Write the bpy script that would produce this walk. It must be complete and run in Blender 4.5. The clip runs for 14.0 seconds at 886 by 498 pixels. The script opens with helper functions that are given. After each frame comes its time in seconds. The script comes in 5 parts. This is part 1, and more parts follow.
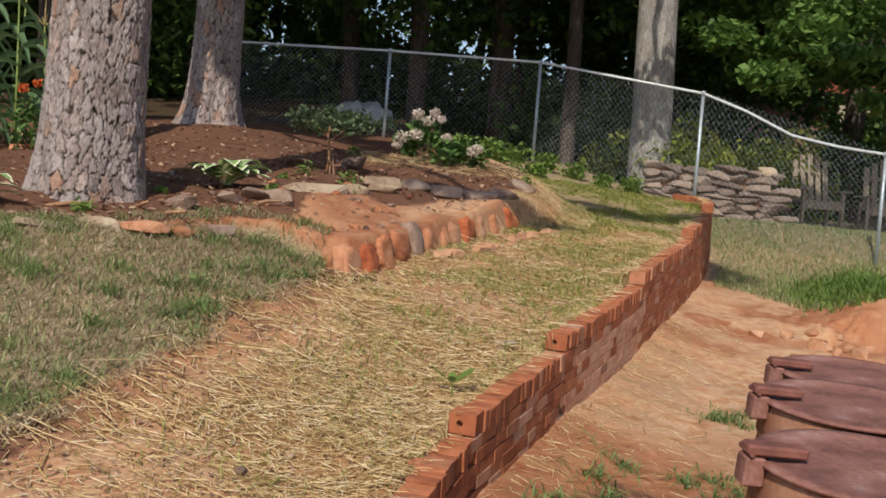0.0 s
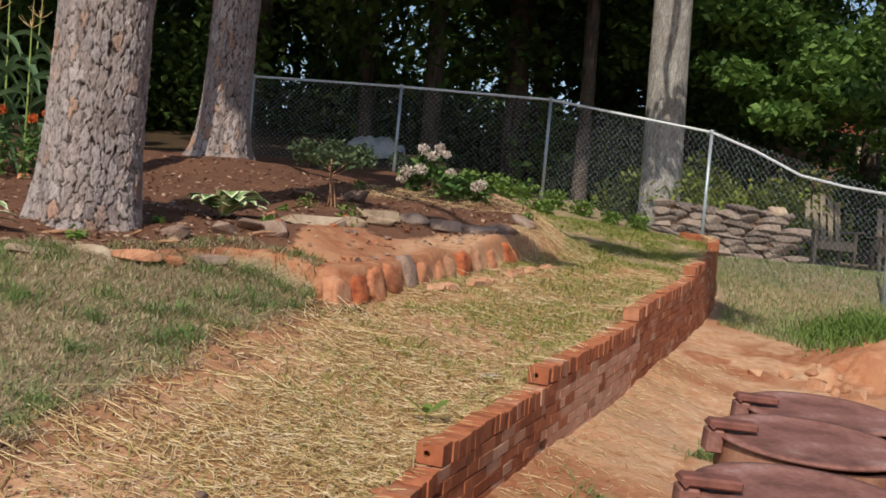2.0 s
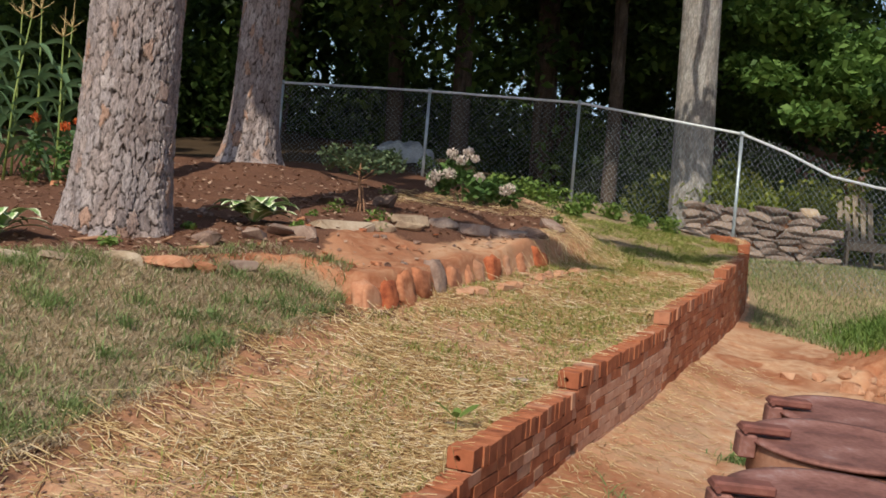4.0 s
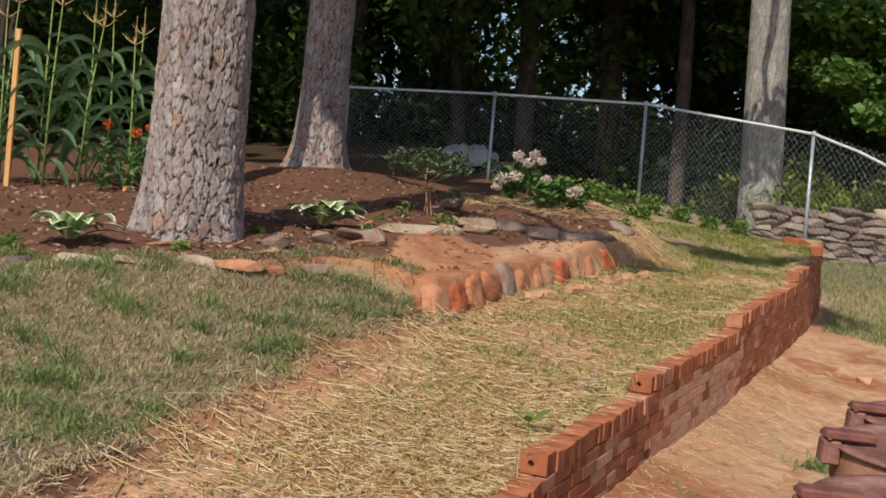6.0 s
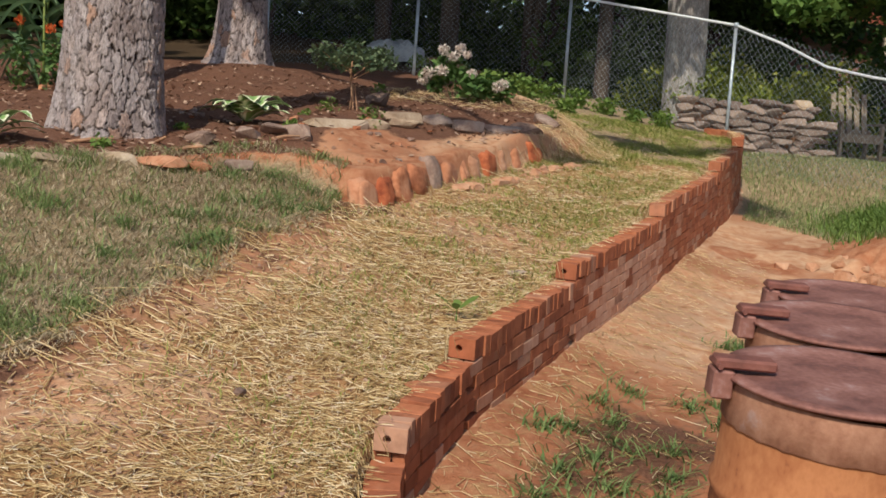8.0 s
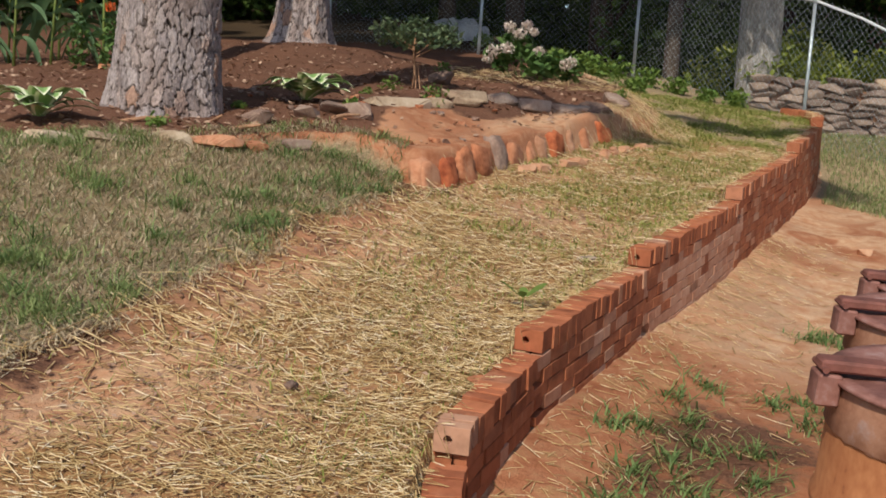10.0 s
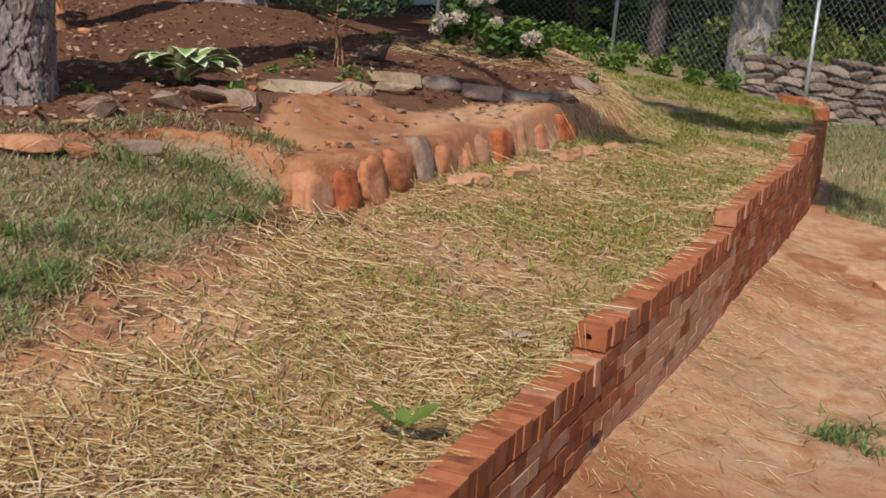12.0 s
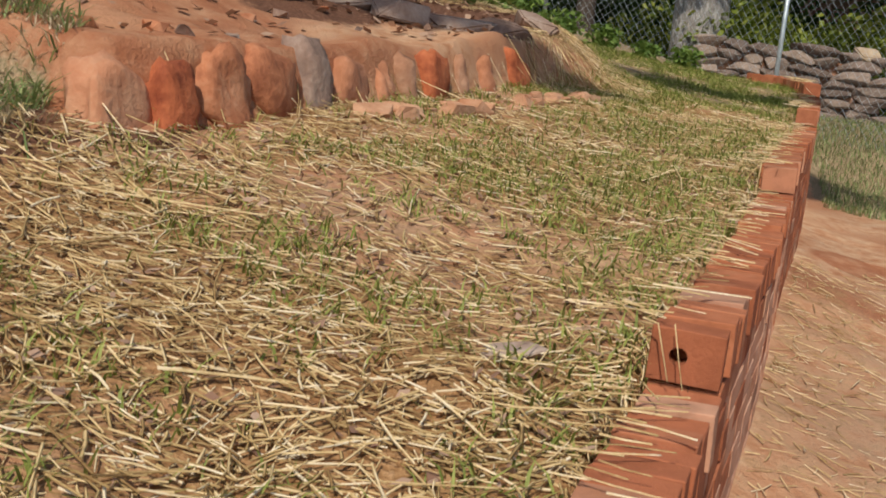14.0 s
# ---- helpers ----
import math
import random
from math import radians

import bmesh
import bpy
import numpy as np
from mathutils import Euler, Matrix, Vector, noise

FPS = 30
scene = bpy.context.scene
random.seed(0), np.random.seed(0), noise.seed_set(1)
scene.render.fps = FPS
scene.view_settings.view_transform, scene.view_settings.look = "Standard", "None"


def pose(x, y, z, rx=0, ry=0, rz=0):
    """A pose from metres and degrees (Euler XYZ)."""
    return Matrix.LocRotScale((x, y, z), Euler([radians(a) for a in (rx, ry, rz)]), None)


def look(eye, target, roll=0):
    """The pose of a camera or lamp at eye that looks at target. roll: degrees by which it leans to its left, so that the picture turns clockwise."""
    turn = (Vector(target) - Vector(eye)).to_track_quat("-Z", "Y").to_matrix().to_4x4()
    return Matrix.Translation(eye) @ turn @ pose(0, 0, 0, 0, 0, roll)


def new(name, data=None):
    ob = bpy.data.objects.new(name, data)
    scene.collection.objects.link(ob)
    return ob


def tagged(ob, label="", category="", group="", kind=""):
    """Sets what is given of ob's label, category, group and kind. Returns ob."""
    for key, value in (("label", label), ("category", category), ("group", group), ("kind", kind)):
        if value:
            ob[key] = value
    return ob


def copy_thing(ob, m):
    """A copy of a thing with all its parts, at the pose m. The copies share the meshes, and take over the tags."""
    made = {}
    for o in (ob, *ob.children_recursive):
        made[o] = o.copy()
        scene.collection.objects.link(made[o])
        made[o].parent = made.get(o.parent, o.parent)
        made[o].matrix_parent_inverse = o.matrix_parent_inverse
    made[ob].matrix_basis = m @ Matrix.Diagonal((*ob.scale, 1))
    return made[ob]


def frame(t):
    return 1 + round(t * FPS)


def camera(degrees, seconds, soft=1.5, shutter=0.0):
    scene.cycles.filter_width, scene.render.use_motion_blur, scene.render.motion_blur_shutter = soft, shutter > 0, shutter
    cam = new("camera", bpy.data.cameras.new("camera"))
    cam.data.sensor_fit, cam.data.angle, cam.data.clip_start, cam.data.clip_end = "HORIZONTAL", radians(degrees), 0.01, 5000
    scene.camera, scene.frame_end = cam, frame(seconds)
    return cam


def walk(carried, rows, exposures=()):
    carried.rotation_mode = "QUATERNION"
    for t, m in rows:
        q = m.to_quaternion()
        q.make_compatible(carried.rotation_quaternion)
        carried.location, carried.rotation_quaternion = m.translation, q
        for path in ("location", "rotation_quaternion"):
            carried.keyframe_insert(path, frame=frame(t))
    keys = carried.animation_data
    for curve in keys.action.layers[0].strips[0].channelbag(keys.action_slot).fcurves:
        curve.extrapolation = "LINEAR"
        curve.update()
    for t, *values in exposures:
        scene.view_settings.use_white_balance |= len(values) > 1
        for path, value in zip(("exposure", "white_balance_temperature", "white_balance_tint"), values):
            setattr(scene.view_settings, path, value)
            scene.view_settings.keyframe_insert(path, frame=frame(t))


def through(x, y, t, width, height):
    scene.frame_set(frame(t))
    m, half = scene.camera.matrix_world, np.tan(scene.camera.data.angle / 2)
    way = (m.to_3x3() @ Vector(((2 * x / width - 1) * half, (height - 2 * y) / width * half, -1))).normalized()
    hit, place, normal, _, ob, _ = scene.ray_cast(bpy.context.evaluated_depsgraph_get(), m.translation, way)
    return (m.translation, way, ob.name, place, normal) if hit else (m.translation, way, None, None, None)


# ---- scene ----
cam = camera(43.6, 14.0, 1.7, 0.12)
PATH = [
    (0, (-0.014, 0.011, 1.561), (-0.009, 2.009, 1.486), 4.7),
    (0.5, (0.089, 0.014, 1.566), (0.016, 2.012, 1.512), 5.4),
    (1, (0.147, -0.008, 1.564), (0.062, 1.989, 1.524), 5.3),
    (1.5, (0.178, -0.021, 1.562), (0.116, 1.978, 1.539), 5.4),
    (2, (0.206, -0.028, 1.558), (0.161, 1.972, 1.545), 5.5),
    (2.5, (0.214, -0.03, 1.559), (0.168, 1.97, 1.555), 5.8),
    (5, (0.186, -0.029, 1.571), (0.021, 1.964, 1.555), 4.5),
    (5.5, (0.173, -0.011, 1.577), (-0.026, 1.979, 1.562), 4.6),
    (6, (0.166, -0.012, 1.558), (-0.045, 1.976, 1.543), 4.9),
    (6.5, (0.167, -0.056, 1.519), (-0.031, 1.929, 1.38), 5.1),
    (7, (0.168, -0.066, 1.505), (0.047, 1.922, 1.323), 4.1),
    (7.5, (0.178, -0.046, 1.505), (0.103, 1.943, 1.311), 4.0),
    (7.7, (0.179, -0.04, 1.513), (0.115, 1.95, 1.322), 4.2),
    (9.8, (0.189, 0.118, 1.519), (0.005, 2.103, 1.355), 3.3),
    (10, (0.159, 0.262, 1.493), (-0.021, 2.241, 1.269), 4.1),
    (10.5, (0.115, 0.665, 1.527), (-0.034, 2.639, 1.238), 3.7),
    (11, (0.239, 1.113, 1.597), (0.045, 3.07, 1.236), 5.1),
    (11.5, (0.332, 1.534, 1.662), (0.122, 3.499, 1.352), 4.4),
    (12, (0.368, 2.036, 1.72), (0.226, 4.01, 1.427), 5.7),
    (12.5, (0.504, 2.659, 1.762), (0.165, 4.613, 1.507), 8.5),
    (13, (0.436, 3.208, 1.73), (0.098, 5.158, 1.436), 6.7),
    (13.5, (0.288, 3.831, 1.506), (0.253, 5.818, 1.283), 5.5),
    (14, (0.212, 4.176, 1.207), (0.253, 6.164, 0.988), 6.9),
]
walk(cam, [(t, look(eye, target, roll)) for t, eye, target, roll in PATH], [(0.0, 0.10), (7.7, 0.13), (10.0, 0.07), (14.0, -0.02)])

# ---- world and sun ----
SUN_TO = Vector((0.26, 0.965, 0.0)).normalized()      # the way the light runs over the ground
SUN_UP = radians(43)
world = bpy.data.worlds.new("sky")
scene.world = world
world.use_nodes = True
wn = world.node_tree.nodes
sky = wn.new("ShaderNodeTexSky")
sky.sky_type, sky.sun_disc, sky.sun_elevation = "NISHITA", False, SUN_UP
sky.sun_rotation = math.atan2(-SUN_TO.x, -SUN_TO.y)
wn["Background"].inputs["Strength"].default_value = 0.11
world.node_tree.links.new(sky.outputs[0], wn["Background"].inputs["Color"])
sun = new("sun", bpy.data.lights.new("sun", "SUN"))
sun.data.energy, sun.data.angle, sun.data.color = 3.65, radians(0.53), (1.0, 0.92, 0.78)
sun.matrix_world = look((0, 0, 20), Vector((0, 0, 20)) + SUN_TO * math.cos(SUN_UP) - Vector((0, 0, math.sin(SUN_UP))))

rng = np.random.default_rng(7)


# ---- materials ----
def base_mat(name, rough=0.8, metal=0.0, spec=0.3):
    m = bpy.data.materials.new(name)
    m.use_nodes = True
    b = m.node_tree.nodes["Principled BSDF"]
    b.inputs["Roughness"].default_value, b.inputs["Metallic"].default_value = rough, metal
    b.inputs["Specular IOR Level"].default_value = spec
    return m, m.node_tree.nodes, m.node_tree.links, b


def ramp_node(n, stops):
    r = n.new("ShaderNodeValToRGB")
    while len(r.color_ramp.elements) < len(stops):
        r.color_ramp.elements.new(0.5)
    for e, (p, c) in zip(r.color_ramp.elements, stops):
        e.position, e.color = p, (*c, 1)
    return r


def noise_node(n, l, coord, scale, detail=5, rough=0.6):
    t = n.new("ShaderNodeTexNoise")
    t.inputs["Scale"].default_value, t.inputs["Detail"].default_value, t.inputs["Roughness"].default_value = scale, detail, rough
    l.new(coord, t.inputs["Vector"])
    return t


def mixc(n, l, kind, fac, a, b):
    x = n.new("ShaderNodeMix")
    x.data_type, x.blend_type = "RGBA", kind
    for sock, v in ((x.inputs[0], fac), (x.inputs[6], a), (x.inputs[7], b)):
        if isinstance(v, (float, int)):
            sock.default_value = v
        elif isinstance(v, tuple):
            sock.default_value = (*v, 1)
        else:
            l.new(v, sock)
    return x.outputs[2]


def bump(n, l, b, height, strength, distance):
    x = n.new("ShaderNodeBump")
    x.inputs["Strength"].default_value, x.inputs["Distance"].default_value = strength, distance
    l.new(height, x.inputs["Height"])
    l.new(x.outputs[0], b.inputs["Normal"])


def surface(name, stops, scale=8.0, fine=60.0, rough=0.8, metal=0.0, relief=0.004, stretch=(1, 1, 1), vary="none", spread=0.25, spec=0.3):
    """Grain at two scales, relief, and a shade of its own for each object or island."""
    m, n, l, b = base_mat(name, rough, metal, spec)
    tc = n.new("ShaderNodeTexCoord")
    mp = n.new("ShaderNodeMapping")
    mp.inputs["Scale"].default_value = stretch
    l.new(tc.outputs["Object"], mp.inputs[0])
    big, small = noise_node(n, l, mp.outputs[0], scale), noise_node(n, l, mp.outputs[0], fine, 4)
    add = n.new("ShaderNodeMath")
    add.operation = "MULTIPLY_ADD"
    l.new(small.outputs[0], add.inputs[0])
    add.inputs[1].default_value = 0.35
    l.new(big.outputs[0], add.inputs[2])
    sub = n.new("ShaderNodeMath")
    sub.operation = "SUBTRACT"
    l.new(add.outputs[0], sub.inputs[0])
    sub.inputs[1].default_value = 0.175
    r = ramp_node(n, stops)
    fac = sub.outputs[0]
    if vary != "none":
        src = n.new("ShaderNodeObjectInfo").outputs["Random"] if vary == "object" else n.new("ShaderNodeNewGeometry").outputs["Random Per Island"]
        sc = n.new("ShaderNodeMath")
        sc.operation = "MULTIPLY_ADD"
        l.new(src, sc.inputs[0])
        sc.inputs[1].default_value = spread * 2
        l.new(fac, sc.inputs[2])
        s2 = n.new("ShaderNodeMath")
        s2.operation = "SUBTRACT"
        l.new(sc.outputs[0], s2.inputs[0])
        s2.inputs[1].default_value = spread
        fac = s2.outputs[0]
    l.new(fac, r.inputs[0])
    l.new(r.outputs[0], b.inputs["Base Color"])
    bump(n, l, b, small.outputs[0], 0.6, relief)
    return m


def leafy(name, dark, light, through=0.35, rough=0.55):
    """Foliage: a shade for each leaf, and light that shines through."""
    m, n, l, b = base_mat(name, rough, 0, 0.35)
    g = n.new("ShaderNodeNewGeometry")
    mid = tuple((p + q) / 2 for p, q in zip(dark, light))
    r = ramp_node(n, [(0.0, dark), (0.6, mid), (1.0, light)])
    l.new(g.outputs["Random Per Island"], r.inputs[0])
    l.new(r.outputs[0], b.inputs["Base Color"])
    t = n.new("ShaderNodeBsdfTranslucent")
    l.new(r.outputs[0], t.inputs[0])
    mx = n.new("ShaderNodeMixShader")
    mx.inputs[0].default_value = through
    l.new(b.outputs[0], mx.inputs[1])
    l.new(t.outputs[0], mx.inputs[2])
    l.new(mx.outputs[0], n["Material Output"].inputs[0])
    return m


def brick_mat(name, vary):
    m, n, l, b = base_mat(name, 0.88, 0, 0.2)
    tc = n.new("ShaderNodeTexCoord")
    src = n.new("ShaderNodeObjectInfo").outputs["Random"] if vary == "object" else n.new("ShaderNodeNewGeometry").outputs["Random Per Island"]
    r = ramp_node(n, [(0.0, (0.30, 0.10, 0.05)), (0.35, (0.40, 0.135, 0.065)), (0.62, (0.46, 0.165, 0.08)), (0.80, (0.36, 0.145, 0.08)), (0.88, (0.52, 0.25, 0.15)), (0.96, (0.54, 0.31, 0.205)), (1.0, (0.30, 0.15, 0.10))])
    r.color_ramp.interpolation = "LINEAR"
    l.new(src, r.inputs[0])
    off = n.new("ShaderNodeVectorMath")
    off.operation = "ADD"
    l.new(tc.outputs["Object"], off.inputs[0])
    l.new(src, off.inputs[1])
    big, small = noise_node(n, l, off.outputs[0], 14), noise_node(n, l, off.outputs[0], 160, 3)
    stain = ramp_node(n, [(0.33, (0.70, 0.68, 0.66)), (0.6, (1.06, 1.06, 1.06))])
    l.new(big.outputs[0], stain.inputs[0])
    c = mixc(n, l, "MULTIPLY", 0.8, r.outputs[0], stain.outputs[0])
    dust = ramp_node(n, [(0.55, (0, 0, 0)), (0.75, (1, 1, 1))])
    d2 = noise_node(n, l, off.outputs[0], 5)
    l.new(d2.outputs[0], dust.inputs[0])
    c = mixc(n, l, "MIX", dust.outputs[0], c, (0.48, 0.22, 0.12))
    l.new(c, b.inputs["Base Color"])
    bump(n, l, b, small.outputs[0], 0.7, 0.003)
    return m


def ground_mat():
    m, n, l, b = base_mat("earth_and_turf", 0.95, 0, 0.15)
    tc = n.new("ShaderNodeTexCoord")
    co = tc.outputs["Object"]
    big, mid, fine = noise_node(n, l, co, 1.6, 6), noise_node(n, l, co, 9, 6, 0.65), noise_node(n, l, co, 70, 4, 0.7)
    clay = ramp_node(n, [(0.25, (0.38, 0.165, 0.085)), (0.42, (0.50, 0.27, 0.155)), (0.58, (0.58, 0.375, 0.24)), (0.8, (0.65, 0.475, 0.335))])
    l.new(mid.outputs[0], clay.inputs[0])
    mulch = ramp_node(n, [(0.3, (0.085, 0.042, 0.028)), (0.55, (0.17, 0.082, 0.052)), (0.75, (0.26, 0.15, 0.10))])
    l.new(fine.outputs[0], mulch.inputs[0])
    turf = ramp_node(n, [(0.3, (0.15, 0.125, 0.065)), (0.48, (0.30, 0.23, 0.14)), (0.66, (0.47, 0.34, 0.225))])
    l.new(fine.outputs[0], turf.inputs[0])
    straw = ramp_node(n, [(0.3, (0.18, 0.085, 0.036)), (0.5, (0.37, 0.205, 0.092)), (0.7, (0.55, 0.34, 0.18))])
    l.new(fine.outputs[0], straw.inputs[0])
    litter = ramp_node(n, [(0.3, (0.035, 0.025, 0.015)), (0.7, (0.11, 0.07, 0.04))])
    l.new(fine.outputs[0], litter.inputs[0])
    c = clay.outputs[0]
    redclay = ramp_node(n, [(0.25, (0.27, 0.095, 0.045)), (0.45, (0.38, 0.16, 0.085)), (0.62, (0.46, 0.235, 0.135)), (0.8, (0.54, 0.33, 0.21))])
    l.new(mid.outputs[0], redclay.inputs[0])
    for name, r in (("red_clay", redclay), ("mulch", mulch), ("straw", straw), ("turf", turf), ("litter", litter)):
        a = n.new("ShaderNodeAttribute")
        a.attribute_name = name
        rough_edge = n.new("ShaderNodeMath")
        rough_edge.operation = "MULTIPLY_ADD"
        l.new(mid.outputs[0], rough_edge.inputs[0])
        rough_edge.inputs[1].default_value = 1.1
        rough_edge.inputs[2].default_value = -0.55
        s = n.new("ShaderNodeMath")
        s.operation = "ADD"
        l.new(a.outputs["Fac"], s.inputs[0])
        l.new(rough_edge.outputs[0], s.inputs[1])
        mr = n.new("ShaderNodeMapRange")
        mr.inputs["From Min"].default_value, mr.inputs["From Max"].default_value = 0.38, 0.62
        l.new(s.outputs[0], mr.inputs["Value"])
        c = mixc(n, l, "MIX", mr.outputs[0], c, r.outputs[0])
    patch = ramp_node(n, [(0.3, (0.78, 0.78, 0.8)), (0.65, (1.08, 1.05, 1.0))])
    l.new(big.outputs[0], patch.inputs[0])
    c = mixc(n, l, "MULTIPLY", 0.7, c, patch.outputs[0])
    l.new(c, b.inputs["Base Color"])
    h = n.new("ShaderNodeMath")
    h.operation = "ADD"
    l.new(mid.outputs[0], h.inputs[0])
    l.new(fine.outputs[0], h.inputs[1])
    bump(n, l, b, h.outputs[0], 0.8, 0.012)
    return m


def bark_mat(name, plate, crack, red):
    m, n, l, b = base_mat(name, 0.9, 0, 0.15)
    tc = n.new("ShaderNodeTexCoord")
    mp = n.new("ShaderNodeMapping")
    mp.inputs["Scale"].default_value = (1, 1, 0.35)
    l.new(tc.outputs["Object"], mp.inputs[0])
    big, fine = noise_node(n, l, mp.outputs[0], 9, 5), noise_node(n, l, mp.outputs[0], 70, 5, 0.7)
    r = ramp_node(n, [(0.28, tuple(v * 0.42 for v in plate)), (0.48, plate), (0.7, tuple(min(1, v * 1.5) for v in plate))])
    l.new(fine.outputs[0], r.inputs[0])
    a = n.new("ShaderNodeAttribute")
    a.attribute_name = "plate"
    pr = ramp_node(n, [(0.0, (0.66, 0.62, 0.62)), (0.30, (1.0, 0.93, 0.90)), (0.6, (0.84, 0.82, 0.84)), (0.88, (1.18, 1.15, 1.14)), (0.955, red), (1.0, red)])
    l.new(a.outputs["Fac"], pr.inputs[0])
    c = mixc(n, l, "MULTIPLY", 1.0, r.outputs[0], pr.outputs[0])
    # dark furrow colour: partly the bark's own, partly shade painted into the grooves
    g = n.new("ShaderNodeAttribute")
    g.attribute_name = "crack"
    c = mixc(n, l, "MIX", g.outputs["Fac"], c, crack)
    w = ramp_node(n, [(0.5, (1, 1, 1)), (0.72, (0.72, 0.66, 0.62))])
    l.new(big.outputs[0], w.inputs[0])
    c = mixc(n, l, "MULTIPLY", 0.8, c, w.outputs[0])
    l.new(c, b.inputs["Base Color"])
    bump(n, l, b, fine.outputs[0], 0.9, 0.02)
    return m


M_GROUND = ground_mat()
M_BRICK, M_BRICK_REST = brick_mat("fired_brick", "object"), brick_mat("fired_brick_far", "island")
M_BRICK_DUSTY = surface("clay_dusted_brick", [(0.2, (0.40, 0.17, 0.095)), (0.5, (0.56, 0.29, 0.185)), (0.8, (0.64, 0.39, 0.27))], 10, 120, 0.95, relief=0.002, vary="object", spread=0.15, spec=0.15)
M_CLAYSTONE = surface("red_clay_stone", [(0.25, (0.22, 0.07, 0.035)), (0.48, (0.43, 0.165, 0.08)), (0.75, (0.55, 0.28, 0.16))], 9, 45, 0.9, relief=0.01, vary="object", spread=0.16)
M_GREYSTONE = surface("grey_field_stone", [(0.2, (0.13, 0.085, 0.07)), (0.5, (0.27, 0.18, 0.14)), (0.8, (0.42, 0.33, 0.27))], 7, 50, 0.9, relief=0.01, vary="object", spread=0.2)
M_FLATSTONE = surface("buff_flat_stone", [(0.2, (0.25, 0.17, 0.115)), (0.5, (0.42, 0.32, 0.225)), (0.8, (0.58, 0.48, 0.37))], 6, 50, 0.9, relief=0.008, vary="object", spread=0.2)
M_WALLSTONE = surface("stacked_wall_stone", [(0.2, (0.13, 0.095, 0.08)), (0.5, (0.25, 0.19, 0.16)), (0.8, (0.38, 0.29, 0.235))], 7, 40, 0.9, relief=0.012, vary="object", spread=0.22)
M_CLOD = surface("dry_tan_clay", [(0.2, (0.36, 0.165, 0.085)), (0.5, (0.50, 0.27, 0.16)), (0.8, (0.59, 0.37, 0.24))], 7, 50, 0.95, relief=0.012, vary="object", spread=0.12)
M_REDSTONE = surface("deep_red_stone", [(0.25, (0.20, 0.045, 0.02)), (0.5, (0.42, 0.12, 0.05)), (0.78, (0.55, 0.20, 0.09))], 9, 45, 0.9, relief=0.01, vary="object", spread=0.1)
M_BROWNSTONE = surface("brown_stone", [(0.2, (0.18, 0.085, 0.05)), (0.5, (0.34, 0.17, 0.10)), (0.8, (0.48, 0.29, 0.19))], 8, 45, 0.9, relief=0.01, vary="object", spread=0.16)
M_CAKED = surface("clay_caked_stone", [(0.22, (0.32, 0.125, 0.06)), (0.5, (0.45, 0.20, 0.11)), (0.8, (0.55, 0.30, 0.18))], 9, 45, 0.95, relief=0.01, vary="object", spread=0.1)
M_GAP = surface("dark_joint_backing", [(0.3, (0.04, 0.03, 0.025)), (0.7, (0.10, 0.07, 0.05))], 10, 60, 0.95)
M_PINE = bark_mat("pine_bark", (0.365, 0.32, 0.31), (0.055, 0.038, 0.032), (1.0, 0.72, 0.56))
M_OAK = bark_mat("grey_bark", (0.345, 0.335, 0.315), (0.20, 0.19, 0.175), (1.0, 0.97, 0.94))
# bark colour lowered to carry the deep shade among the trunks
M_DARKBARK = bark_mat("shade_darkened_bark", (0.10, 0.082, 0.07), (0.035, 0.028, 0.022), (1.0, 0.9, 0.8))
M_CLAYBARK = surface("clay_stained_bark", [(0.2, (0.30, 0.12, 0.05)), (0.5, (0.58, 0.25, 0.11)), (0.8, (0.66, 0.36, 0.18))], 8, 40, 0.9, relief=0.02, stretch=(1, 1, 0.4))
M_STEEL = surface("galvanised_steel", [(0.2, (0.32, 0.37, 0.41)), (0.6, (0.46, 0.52, 0.56)), (0.9, (0.58, 0.66, 0.71))], 20, 90, 0.45, 0.6, 0.0005)
# lighter copy of the steel, with the sunlight on the rail painted in
M_RAIL = surface("sunlit_tone_galvanised_rail", [(0.2, (0.52, 0.56, 0.58)), (0.6, (0.68, 0.71, 0.73)), (0.9, (0.78, 0.80, 0.82))], 20, 90, 0.5, 0.25, 0.0005)
M_RUST = surface("rusted_lid_steel", [(0.28, (0.09, 0.05, 0.045)), (0.45, (0.23, 0.10, 0.08)), (0.60, (0.33, 0.16, 0.13)), (0.78, (0.46, 0.32, 0.30))], 6, 50, 0.62, 0.25, 0.002)
M_COLLAR = surface("brown_rusted_collar", [(0.25, (0.12, 0.055, 0.04)), (0.45, (0.27, 0.125, 0.075)), (0.65, (0.37, 0.19, 0.12)), (0.85, (0.42, 0.30, 0.27))], 7, 55, 0.75, 0.2, 0.003)
M_RUSTBODY = surface("orange_rust", [(0.25, (0.13, 0.045, 0.025)), (0.40, (0.36, 0.135, 0.055)), (0.62, (0.47, 0.20, 0.085)), (0.85, (0.30, 0.10, 0.05))], 5, 40, 0.85, 0.1, 0.003, (1, 1, 0.6))
M_BARSTEEL = surface("brown_rusted_bar", [(0.25, (0.12, 0.05, 0.04)), (0.6, (0.24, 0.095, 0.075)), (0.85, (0.33, 0.16, 0.12))], 12, 70, 0.7, 0.2, 0.002)
M_STRAW = surface("dry_straw", [(0.1, (0.24, 0.14, 0.055)), (0.40, (0.48, 0.33, 0.145)), (0.70, (0.72, 0.54, 0.29)), (0.97, (0.84, 0.73, 0.54))], 30, 200, 0.55, vary="island", spread=0.38, relief=0.0005)
